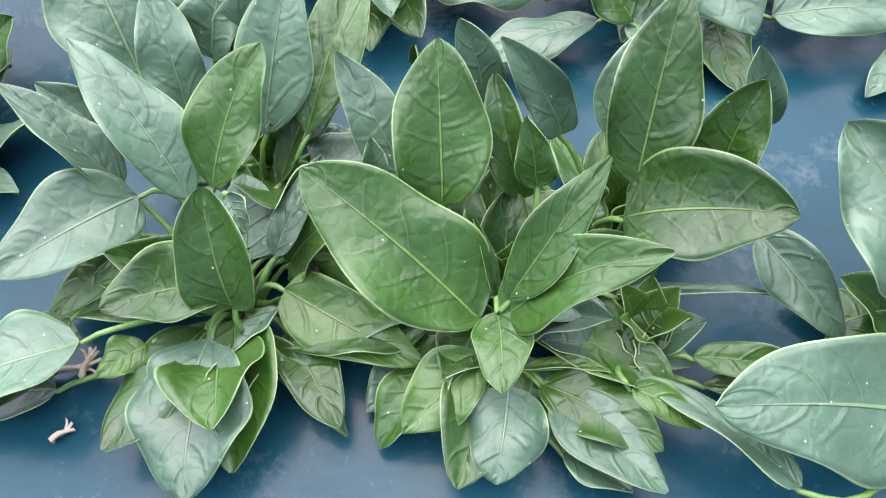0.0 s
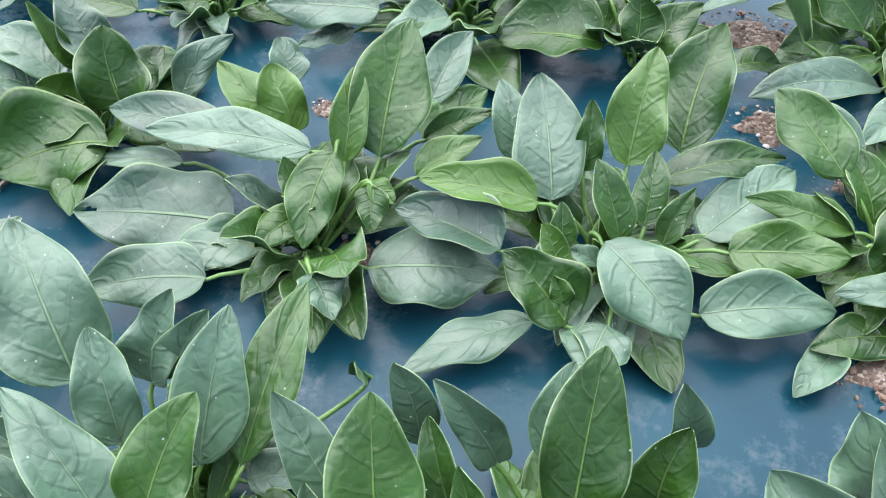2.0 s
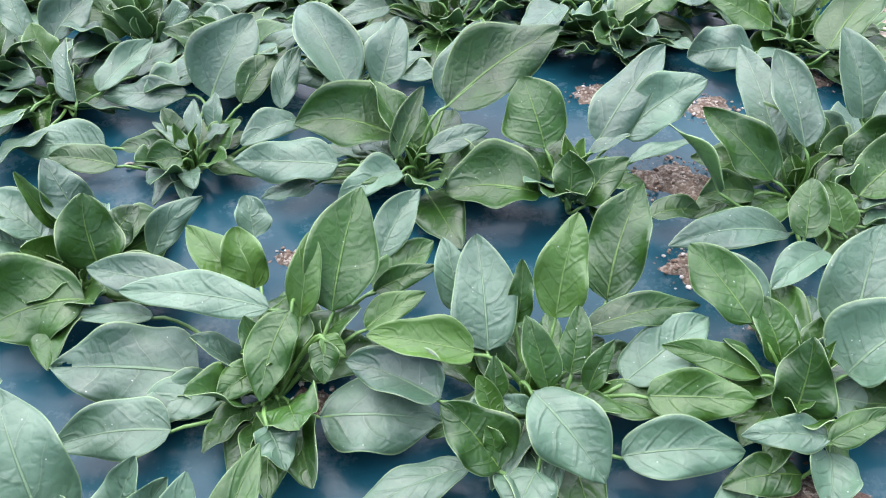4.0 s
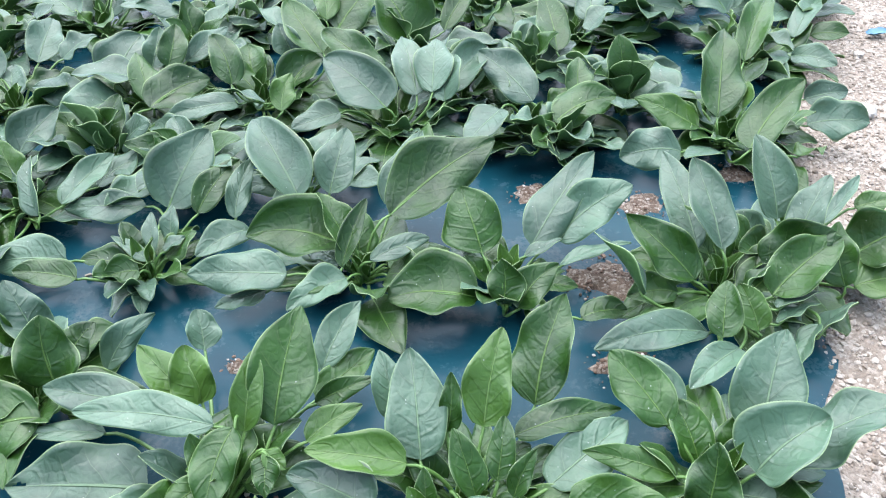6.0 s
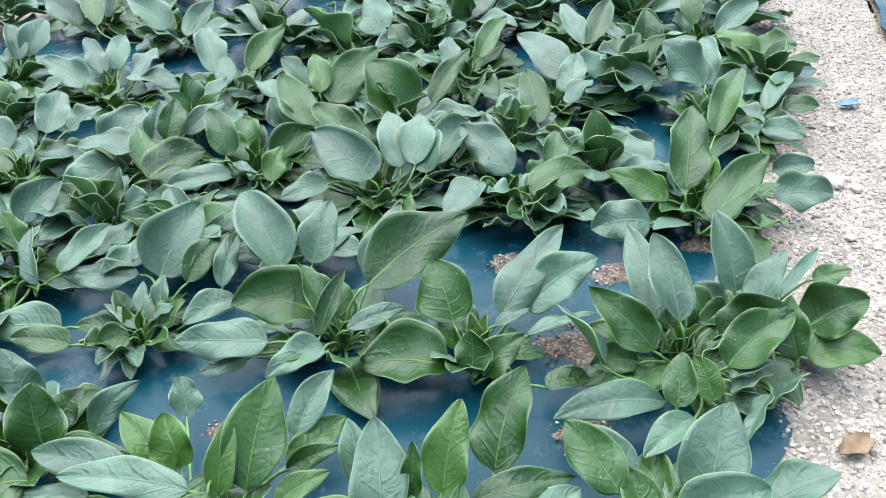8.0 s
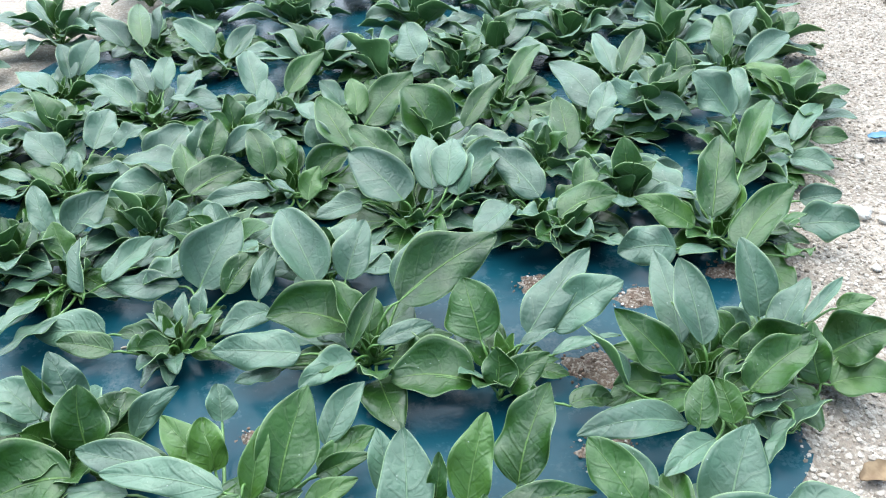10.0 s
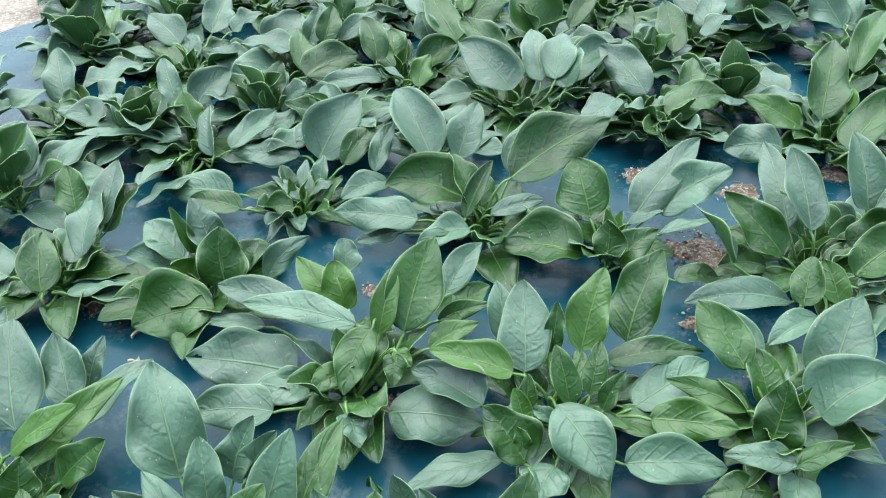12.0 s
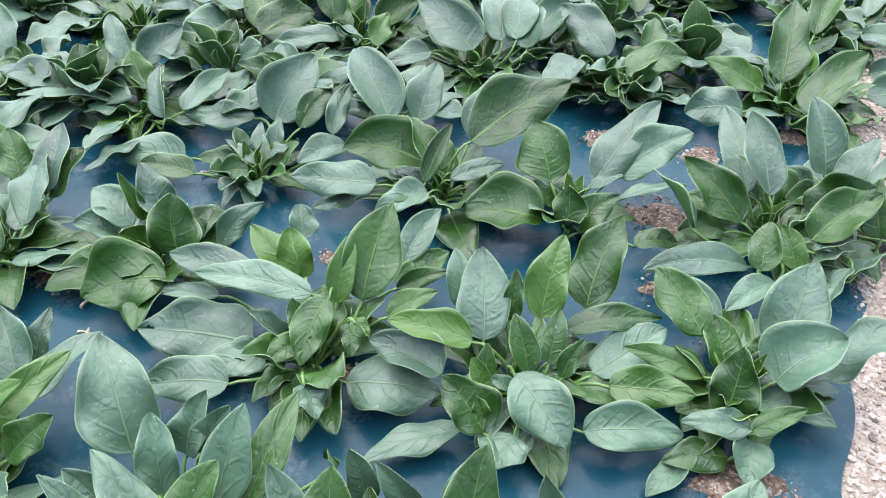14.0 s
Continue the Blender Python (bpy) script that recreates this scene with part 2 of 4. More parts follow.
def scatter(name, places, sizes, mat, rng, label, category):
    """Many small irregular grains as one mesh."""
    k = len(places)
    s = sizes[:, None, None] * rng.uniform(0.6, 1.25, (k, 1, 3)) * np.array((1, 1, 0.7))
    v = ICO[None] * rng.uniform(0.75, 1.2, (k, 12, 1)) * s
    ang = rng.uniform(0, 6.28, k)
    c, sn = np.cos(ang)[:, None], np.sin(ang)[:, None]
    v = np.stack((v[..., 0] * c - v[..., 1] * sn, v[..., 0] * sn + v[..., 1] * c, v[..., 2]), -1) + places[:, None]
    f = (ICO_FACES[None] + (np.arange(k) * 12)[:, None, None]).reshape(-1, 3)
    return tagged(mesh_object(name, v.reshape(-1, 3).tolist(), f.tolist(), [mat], smooth=False), label, category, kind="stuff")


rng = np.random.default_rng(4)
n = 16000
a, b = rng.uniform(-0.03, 0.33, n), rng.uniform(-0.3, 2.6, n)
pl = EDGE + a[:, None] * ACROSS + b[:, None] * ALONG
pl[:, 2] = [path_height(p[0], p[1], 0, 0) + 0.001 for p in pl]
scatter("gravel", pl, 0.0014 + 0.0042 * rng.random(n) ** 2.5, PEBBLE, rng, "loose pale gravel and grit on the path", "gravel")


def stone(x, y, r, flat=0.6):
    """A rounded stone lying on the path."""
    bm = bmesh.new()
    bmesh.ops.create_icosphere(bm, subdivisions=2, radius=r)
    for v in bm.verts:
        v.co *= 1 + 0.35 * noise.noise(v.co * (1.3 / r) + Vector((x * 9, y * 9, 0)))
        v.co.z *= flat
    me = bpy.data.meshes.new("stone")
    bm.to_mesh(me)
    bm.free()
    me.materials.append(STONE)
    for p in me.polygons:
        p.use_smooth = True
    ob = new("stone", me)
    ob.location = (x, y, r * flat * 0.45 - 0.004)
    return tagged(ob, "small pale rounded stone lying on the gritty path", "stone", "stones on the path")


for sx, sy, sr in ((1.054, 1.383, 0.02), (1.09, 1.36, 0.012), (1.245, 1.95, 0.02), (1.0, 1.2, 0.009), (1.16, 1.62, 0.011)):
    stone(sx, sy, sr)


def soil_patch(x, y, r):
    """Loose soil spilling out of a planting hole of the film, with crumbs and pale grains."""
    verts, faces, seg, rings = [(0, 0, 0.008)], [], 20, 4
    for j in range(1, rings + 1):
        for i in range(seg):
            w = 6.2832 * i / seg
            k = r * j / rings * (0.85 + 0.6 * noise.noise((math.cos(w) * 1.9 + x * 11, math.sin(w) * 1.5 + y * 11, 0)))
            verts.append((k * math.cos(w) * 1.15, k * math.sin(w) * 0.9, 0.008 - 0.016 * (j / rings) ** 2 + 0.003 * noise.noise((k * 60, w, x))))
    faces += [(0, 1 + i, 1 + (i + 1) % seg) for i in range(seg)]
    for j in range(rings - 1):
        for i in range(seg):
            p, q = 1 + j * seg + i, 1 + j * seg + (i + 1) % seg
            faces.append((p, p + seg, q + seg, q))
    ob = mesh_object("soil_patch", verts, faces, [SOIL])
    ob.location = (x, y, 0)
    return tagged(ob, "brown soil with pale grains in a hole of the film", "soil", "planting holes", kind="structure")


SPOTS = ((0.46, 0.955, 0.07), (0.555, 1.124, 0.055), (0.39, 1.17, 0.045), (-0.41, 0.785, 0.065), (0.459, 0.473, 0.07), (0.44, 0.79, 0.05),
         (0.5, 0.7, 0.045), (-0.69, 1.94, 0.07), (-0.34, 0.76, 0.03), (-0.5, 1.46, 0.06), (-0.4, 1.83, 0.05), (0.0, 0.62, 0.03), (-0.03, 0.83, 0.03), (0.74, 1.2, 0.05))
crumbs, crumb_sizes = [], []
for sx, sy, sr in SPOTS:
    soil_patch(sx, sy, sr)
    k = int(90 * (sr / 0.05) ** 2)
    rr, ww = sr * 1.05 * np.sqrt(rng.random(k)), rng.uniform(0, 6.283, k)
    crumbs.append(np.stack((sx + rr * np.cos(ww) * 1.1, sy + rr * np.sin(ww) * 0.9, 0.006 - 0.011 * (rr / sr) ** 2 + 0.002), -1))
    crumb_sizes.append(0.001 + 0.0024 * rng.random(k) ** 2)
scatter("soil_crumbs", np.concatenate(crumbs), np.concatenate(crumb_sizes), CRUMB, rng, "brown soil crumbs and white grains", "soil")


# the strip beyond the path: dark soil, the edge of another film and tufts of grass
next_bed = sheet("next_bed", SOIL, 0.33, 1.6, -0.5, 3.6, 0.04, lambda x, y, a, b: -0.004 + 0.012 * noise.noise((x * 9, y * 9, 3)), 0.02)
tagged(next_bed, "dark damp soil beyond the path", "soil", kind="structure")
film_edge = sheet("film_edge", FILM, 0.335, 0.365, -0.5, 3.6, 0.015, lambda x, y, a, b: 0.012 + 0.006 * noise.noise((x * 14, y * 14, 8)), 0.02)
tagged(film_edge, "narrow rolled edge of blue-green plastic film", "mulch film", kind="structure")


def grass_tuft(x, y, r, seed):
    """A tuft of thin blades of grass."""
    rnd = random.Random(seed)
    p = tagged(new("grass_tuft"), "small tuft of thin green grass beside the path", "grass", "tufts of grass")
    p.location = (x, y, 0)
    for i in range(9):
        w, ln = rnd.uniform(0, 6.28), r * rnd.uniform(0.7, 1.3)
        o, s = np.array((math.cos(w), math.sin(w), 0)), np.array((-math.sin(w), math.cos(w), 0))
        line = bezier(o * 0.004 - np.array((0, 0, 0.012)), o * ln * 0.3 + np.array((0, 0, ln * 0.9)), o * ln * 0.9 + np.array((0, 0, ln * 0.5)), 6)
        verts, faces = [], []
        for k, c in enumerate(line):
            h = 0.0022 * (1 - k / 6.5)
            verts += [tuple(c - s * h), tuple(c + np.array((0, 0, -h * 0.5))), tuple(c + s * h), tuple(c + np.array((0, 0, h * 0.3)))]
        for k in range(6):
            for j in range(4):
                faces.append((k * 4 + j, k * 4 + (j + 1) % 4, k * 4 + 4 + (j + 1) % 4, k * 4 + 4 + j))
        mesh_object("blade", verts, faces, [STALK], p)
    return p


for i in range(14):
    gx, gy = bed(0.42 + 0.05 * (i % 3) + 0.02 * math.sin(i * 5), 0.75 + 0.13 * i)
    grass_tuft(gx, gy, 0.05 + 0.012 * (i % 4), 30 + i)


def flat_piece(name, mat, x, y, length, width, turn, lift, label, category):
    """A thin, slightly curled piece lying on the ground."""
    verts, faces, nu, nv = [], [], 8, 4
    for side in (0.0006, -0.0006):
        for i in range(nu + 1):
            for j in range(nv + 1):
                u, v = i / nu, j / nv * 2 - 1
                h = math.sin(math.pi * min(1, max(0.08, u * 0.92 + 0.04))) ** 0.6 * width / 2
                h *= 1 + 0.25 * noise.noise((u * 6, v * 2, x * 7))
                verts.append(((u - 0.5) * length, v * h, 0.003 + lift * v * v + lift * 0.6 * noise.noise((u * 5, v * 3, y * 9)) + side))
    m = (nu + 1) * (nv + 1)
    for i in range(nu):
        for j in range(nv):
            q = i * (nv + 1) + j
            faces += [(q, q + nv + 1, q + nv + 2, q + 1), (m + q, m + q + 1, m + q + nv + 2, m + q + nv + 1)]
    ob = mesh_object(name, verts, faces, [mat])
    ob.location, ob.rotation_euler = (x, y, 0.0), (0, 0, turn)
    return tagged(ob, label, category)


flat_piece("film_scrap", SCRAP, 1.245, 1.71, 0.05, 0.03, 0.2, 0.006, "small torn scrap of blue film on the path", "film scrap")
flat_piece("dry_leaf", TAN, 0.78, 0.74, 0.055, 0.03, 0.4, 0.006, "withered tan leaf lying on the gritty path", "dry leaf")


def twig(x, y, length, turn):
    """A short, pale, withered stem lying on the film, with a forked end."""
    verts, faces = [], []
    for fork in (-0.5, 0.45, 0.0):
        base = len(verts)
        for k in range(6):
            u = k / 5
            w = turn + fork * max(0, u - 0.4) * 2
            c = np.array((length * (u - 0.5) * math.cos(w), length * (u - 0.5) * math.sin(w), 0.006 + 0.002 * math.sin(u * 7 + fork)))
            r = 0.0022 * (1.1 - 0.5 * u)
            for j in range(5):
                g = 6.283 * j / 5
                verts.append((c[0] - r * math.sin(turn) * math.cos(g), c[1] + r * math.cos(turn) * math.cos(g), c[2] + r * math.sin(g)))
        for k in range(5):
            for j in range(5):
                faces.append((base + k * 5 + j, base + k * 5 + (j + 1) % 5, base + k * 5 + 5 + (j + 1) % 5, base + k * 5 + 5 + j))
    ob = mesh_object("twig", verts, faces, [DRY])
    ob.location = (x, y, 0)
    return tagged(ob, "short pale withered twig lying on the film", "twig", "withered twigs")


for sx, sy, sl, sw in ((-0.207, 0.24, 0.035, 0.3), (-0.2, 0.243, 0.02, 1.5), (-0.205, 0.197, 0.016, 0.8), (-0.325, 0.33, 0.025, -0.6), (-0.345, 0.72, 0.025, 1.2), (-0.33, 0.665, 0.015, 0.3),
                       (-0.36, 0.36, 0.03, 1.0), (0.285, 0.2, 0.02, -1.2), (-0.26, 1.02, 0.02, 0.4)):
    twig(sx, sy, sl, sw)


# ---- spinach ----
LABELS = ("spinach plant with broad glossy dark green leaves growing through blue film",
          "bushy spinach plant with upright pointed green leaves in mulch film",
          "spinach plant with spreading blue-green leaves lying over the film")
plants = random.Random(11)


def spinach(x, y, small=False):
    p = new("spinach_plant")
    p.location = (x, y, 0)
    label = "small young spinach plant with short curled leaves" if small else LABELS[plants.randrange(3)]
    return tagged(p, label, "spinach plant", "spinach plants in the bed")


GRIDS = {}


def blade_grid(nu, nv):
    """Faces and material slots of a thin closed blade of nu by nv cells."""
    if (nu, nv) not in GRIDS:
        k, m = nv + 1, (nu + 1) * (nv + 1)
        faces, slots = [], []
        for i in range(nu):
            for j in range(nv):
                q = i * k + j
                faces.append((q, q + k, q + k + 1, q + 1)), slots.append(0)
                faces.append((m + q, m + q + 1, m + q + k + 1, m + q + k)), slots.append(1)
            for j in (0, nv):
                q = i * k + j
                faces.append((q, m + q, m + q + k, q + k) if j == 0 else (q, q + k, m + q + k, m + q)), slots.append(2)
        GRIDS[nu, nv] = faces, slots
    return GRIDS[nu, nv]


def rows_unit(a):
    return a / np.maximum(1e-9, np.linalg.norm(a, axis=1, keepdims=True))


def smooth(x, lo, hi):
    t = np.clip((x - lo) / (hi - lo), 0, 1)
    return t * t * (3 - 2 * t)


def leaf(plant, base, tip, width, roll=0.0, arch=None, fine=True, young=False, tone=None, hole=None):
    """One leaf: stalk from the crown to the blade's base, blade from base to tip; centimetres from the crown."""
    rnd = plants
    B, T = np.array(base) / 100, np.array(tip) / 100
    W = width / 100 * 1.03
    L = float(np.linalg.norm(T - B))
    d = unit(T - B)
    out = np.array((T[0], T[1], 0.0))
    out = unit(out) if np.linalg.norm(out) > 1e-4 else np.array((0, 1.0, 0))
    ref = np.array((0, 0, 1.0)) - 0.6 * out
    nrm = unit(ref - (ref @ d) * d)
    arch = rnd.uniform(0.04, 0.13) if arch is None else arch
    ctrl = (B + T) / 2 + nrm * L * arch * 1.6
    nu, nv = (28, 12) if fine else (16, 8)
    mid = bezier(B, ctrl, T, nu)
    u = np.linspace(0, 1, nu + 1)
    # outline: rounded shoulders, widest below the middle, a blunt point
    fa, fb = rnd.uniform(0.62, 0.8), rnd.uniform(0.58, 0.8)
    prof = np.maximum(np.sin(np.pi * u ** fa), 0) ** fb
    prof = np.maximum(prof * W / 2, 0.0011)
    steep = (T[2] - B[2]) / L
    cup = rnd.uniform(-0.1, 0.26) + 0.25 * max(0.0, steep)
    amp, freq, ph, ph2, ph3 = rnd.uniform(0.06, 0.2), rnd.uniform(5, 12), rnd.uniform(0, 6), rnd.uniform(0, 6), rnd.uniform(0, 6)
    curl = (rnd.uniform(-0.12, 0.12) + (0.4 if rnd.random() < 0.16 else 0), rnd.uniform(-0.12, 0.12) + (0.4 if rnd.random() < 0.16 else 0))
    skew = rnd.uniform(-0.06, 0.06) * L
    twist = radians(roll) + rnd.uniform(-0.08, 0.08)
    veins, lean, pucker = rnd.uniform(3.4, 5.2), rnd.uniform(0.9, 1.5), rnd.uniform(0.006, 0.02)
    t = rows_unit(np.gradient(mid, axis=0))
    n0 = rows_unit(nrm - (t @ nrm)[:, None] * t)
    s0 = np.cross(t, n0)
    w = (twist * (0.6 + 0.4 * u) + 0.14 * np.sin(3 * u + ph2))[:, None]
    s = s0 * np.cos(w) + n0 * np.sin(w)
    nn = n0 * np.cos(w) - s0 * np.sin(w)
    c = mid + s0 * (skew * np.sin(np.pi * u) * 0.5)[:, None]
    U, V = np.meshgrid(u, np.linspace(-1, 1, nv + 1), indexing="ij")
    A, right = np.abs(V), V > 0
    half = prof[:, None] * (1 + 0.07 * np.sin(8.5 * U + ph2 + 2.4 * right) * smooth(A, 0.2, 1) + np.where(right, skew, -skew) / L)
    # side veins sweep forward from the midrib; the blade swells between them
    q = U * veins - lean * A ** 1.25 + 0.16 * np.sin(7 * U + 3 * V + ph3) + ph * 3.1
    swell = np.abs(np.sin(np.pi * (q + 0.43 * right + 0.5))) ** 0.7 - 0.5
    h = half * cup * A ** 1.5 + half * np.where(right, curl[1], curl[0]) * A ** 3
    h += W * amp * np.sin(freq * U + ph + 1.9 * right) * A ** 2.5 * np.sin(np.pi * np.minimum(1, U * 1.05))
    h += W * pucker * swell * smooth(A, 0.04, 0.3) * (1 - smooth(A, 0.78, 1.0)) * smooth(U, 0.02, 0.15)
    h += W * 0.022 * np.sin(5.2 * U + ph2 + 2.1 * V) - 0.0014 * (1 - A) ** 5
    P = c[:, None] + s[:, None] * (V * half)[..., None] + nn[:, None] * h[..., None]
    off = np.broadcast_to(nn[:, None] * 0.0004, P.shape)
    verts = np.concatenate(((P + off).reshape(-1, 3), (P - off).reshape(-1, 3)))
    uv = np.stack((U.ravel(), (V.ravel() + 1) / 2), -1)
    phase = np.stack((q.ravel(), np.zeros(q.size)), -1)
    faces, slots = blade_grid(nu, nv)
    if hole:
        cell = [(hole[0] + i) * (nv + 1) + hole[1] + j for i, j in ((0, 0), (1, 0), (2, 0), (1, 1))]
        gone = set(cell) | {q + verts.shape[0] // 2 for q in cell}
        keep = [i for i, f in enumerate(faces) if slots[i] == 2 or min(f) not in gone or (slots[i] == 0) != (min(f) < verts.shape[0] // 2)]
        faces, slots = [faces[i] for i in keep], [slots[i] for i in keep]
    # light painted by slope: flat blades get the pale sheen colour, steep ones darker green
    upper = {"pale_sheen": LEAF_PALE_SHEEN, "top": LEAF_TOP, "young": LEAF_YOUNG}.get(tone)
    upper = upper or (LEAF_YOUNG if young else LEAF_PALE_SHEEN if steep + rnd.uniform(-0.2, 0.2) < 0.55 else LEAF_TOP)
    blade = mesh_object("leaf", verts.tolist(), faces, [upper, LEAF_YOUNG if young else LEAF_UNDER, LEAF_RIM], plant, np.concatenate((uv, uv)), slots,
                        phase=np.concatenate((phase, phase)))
    # the stalk, running on a little way under the blade
    start = np.array((rnd.uniform(-0.006, 0.006) + out[0] * 0.004, rnd.uniform(-0.006, 0.006) + out[1] * 0.004, -0.004))
    bend = B - d * min(0.5 * L, 0.45 * float(np.linalg.norm(B - start)))
    bend[2] = max(0.004, bend[2])
    line = np.concatenate((bezier(start, bend, B, 8), mid[1:nu // 2]))
    rad = np.concatenate((np.linspace(0.0028, 0.0018, 9), np.linspace(0.0015, 0.0005, len(line) - 9)))[:, None]
    drop = np.concatenate((np.zeros(8), np.full(len(line) - 8, 0.0034)))[:, None]
    tn = rows_unit(np.gradient(line, axis=0))
    ax = rows_unit(np.cross(tn, (0.3, 0.2, 0.93)))
    ay = np.cross(ax, tn)
    ring = np.arange(6) * 6.2832 / 6
    verts = (line - nrm * drop)[:, None] + rad[:, None] * (ax[:, None] * np.cos(ring)[None, :, None] + ay[:, None] * np.sin(ring)[None, :, None])
    fc = [(i * 6 + j, i * 6 + (j + 1) % 6, i * 6 + 6 + (j + 1) % 6, i * 6 + 6 + j) for i in range(len(line) - 1) for j in range(6)]
    mesh_object("stalk", verts.reshape(-1, 3).tolist(), fc, [STALK], blade)
    return blade


def heart(p, rnd, r=2.0):
    """The young leaves in the middle of a plant."""
    for i in range(5):
        w = i * 1.7 + rnd.uniform(0, 1)
        z = rnd.uniform(4, 8)
        leaf(p, (0.5 * math.cos(w), 0.5 * math.sin(w), 1.5), (r * math.cos(w), r * math.sin(w), z), rnd.uniform(2.0, 3.2), fine=False, young=True)


def fill(p, size=1.0, count=8):
    """The low and inner leaves that are half hidden under the large ones."""
    rnd = random.Random(round(p.location.x * 977 + p.location.y * 7919))
    w = rnd.uniform(0, 6.28)
    for i in range(count):
        w += 2.4 + rnd.uniform(-0.4, 0.4)
        turn = w + rnd.uniform(-0.45, 0.45)
        inner = i % 3 == 2
        b0, ln = rnd.uniform(1.5, 4.5) * size, rnd.uniform(5.5, 9) * size
        z0, z1 = (2.6, rnd.uniform(4.5, 7.5)) if inner else (rnd.uniform(1.2, 2.6), rnd.uniform(0.9, 3.4))
        bx, by, r1 = b0 * math.cos(w), b0 * math.sin(w), ln * (0.6 if inner else 1)
        # mostly the dark green: shade under the large leaves is put into the colour
        leaf(p, (bx, by, z0), (bx + r1 * math.cos(turn), by + r1 * math.sin(turn), z1), ln * rnd.uniform(0.45, 0.62), rnd.uniform(-25, 25), rnd.uniform(0.05, 0.16), fine=False, tone="top" if i % 5 else "pale_sheen")
    heart(p, rnd)


def whole_plant(x, y, size, seed):
    """A plant with rings of spreading, half-raised and upright leaves."""
    rnd = random.Random(seed)
    p = spinach(x, y, size < 0.7)
    w = rnd.uniform(0, 6.28)
    for count, lo, hi, l0, l1, stalk in ((7, 0, 20, 9, 13, 4.5), (6, 15, 38, 9, 13, 4.8), (4, 38, 68, 8, 12, 4.5)):
        for i in range(count):
            w += 6.283 / count + rnd.uniform(-0.4, 0.4)
            e = radians(rnd.uniform(lo, hi))
            e0 = min(radians(80), e + radians(rnd.uniform(5, 22)))
            ln, st = rnd.uniform(l0, l1) * size, stalk * size * rnd.uniform(0.7, 1.2)
            bx, bz = st * math.cos(e0), 0.8 + st * math.sin(e0)
            tx, tz = bx + ln * math.cos(e), bz + ln * math.sin(e) * 0.9
            ca, sa = math.cos(w), math.sin(w)
            cb, sb = math.cos(w + rnd.uniform(-0.4, 0.4)), math.sin(w + rnd.uniform(-0.4, 0.4))
            leaf(p, (bx * ca, bx * sa, bz), (tx * cb, tx * sb, max(1.0, tz)), ln * rnd.uniform(0.55, 0.72), rnd.uniform(-28, 28), rnd.uniform(0.04, 0.2), fine=y < 1.7)
    heart(p, rnd, 1.8 * size)
    return p


p = spinach(-0.105, 0.285)
leaf(p, (-2.2, 4.2, 7.0), (-8.8, 11.1, 14.0), 4.4, 2, tone="pale_sheen")
leaf(p, (-0.6, 4.4, 8.0), (3.0, 10.5, 14.0), 4.4, -14, tone="top")
leaf(p, (1.2, -3.1, 6.0), (0.3, 1.5, 12.0), 4.5, -25, tone="top")
leaf(p, (-0.0, -1.3, 6.0), (-5.8, -4.1, 8.0), 4.9, 27, tone="top")
leaf(p, (-0.7, -4.1, 4.0), (-1.6, -10.6, 3.0), 5.6, 13, tone="pale_sheen")
leaf(p, (-6.1, 5.1, 6.0), (-13.5, -1.4, 7.0), 5.9, 3, tone="pale_sheen")
leaf(p, (-7.2, 5.9, 6.0), (-13.7, 9.5, 12.0), 3.2, 7, tone="pale_sheen")
leaf(p, (3.7, -0.8, 4.0), (12.4, -5.5, 3.0), 4.3, -7, tone="young")
leaf(p, (3.0, 1.1, 5.0), (6.1, 6.6, 8.0), 2.1, -25, tone="pale_sheen")
leaf(p, (-7.1, 2.6, 4.0), (-11.3, -2.2, 3.0), 2.6, -4, tone="top")
leaf(p, (2.5, -3.6, 3.0), (7.8, -9.3, 1.0), 2.2, -6, tone="top")
leaf(p, (-10.1, -2.2, 3.0), (-13.8, -8.3, 3.0), 4.0, 3, tone="top")
leaf(p, (-4.8, -4.1, 3.0), (-7.5, -6.2, 3.0), 2.5, 20, tone="young")
leaf(p, (1.1, 2.3, 10.0), (2.3, 0.3, 9.0), 2.3)
leaf(p, (-0.5, -4.5, 4.0), (-0.9, -13.7, 3.0), 7.1)
leaf(p, (3.1, -1.5, 3.0), (0.9, -5.1, 4.0), 1.7)
leaf(p, (-8.6, -4.2, 4.0), (-18.4, -8.0, 3.0), 5.5)
leaf(p, (-10.6, -6.3, 1.5), (-17.3, -7.8, 1.0), 4.1)
fill(p, 1.15, 19)
p = spinach(-0.094, 0.395)
leaf(p, (-4.2, -0.5, 8.0), (-5.8, 4.5, 14.0), 3.9, 17, tone="pale_sheen")
leaf(p, (-3.2, 4.1, 8.0), (-1.0, 7.5, 14.0), 3.9, -4, tone="pale_sheen")
leaf(p, (-2.2, 5.0, 7.0), (2.0, 4.9, 15.0), 3.5, -16, tone="pale_sheen")
leaf(p, (0.8, -1.7, 7.0), (3.3, 5.3, 15.0), 4.8, -28, tone="pale_sheen")
leaf(p, (3.6, -1.7, 7.0), (7.6, 9.5, 12.0), 4.0, -27, tone="top")
leaf(p, (-10.2, -0.9, 5.0), (-14.4, 1.2, 9.0), 3.3, 28, tone="pale_sheen")
leaf(p, (-10.2, 6.7, 4.3), (-15.3, 16.5, 11.7), 8.0)
leaf(p, (1.3, -3.5, 4.0), (6.1, 4.4, 10.0), 2.0)
leaf(p, (11.4, 6.4, 4.0), (10.6, 6.1, 7.0), 1.6)
fill(p, 0.90, 12)
p = spinach(0.063, 0.276)
leaf(p, (-0.9, -2.5, 5.0), (-11.0, 3.6, 12.0), 7.0, 24, tone="top")
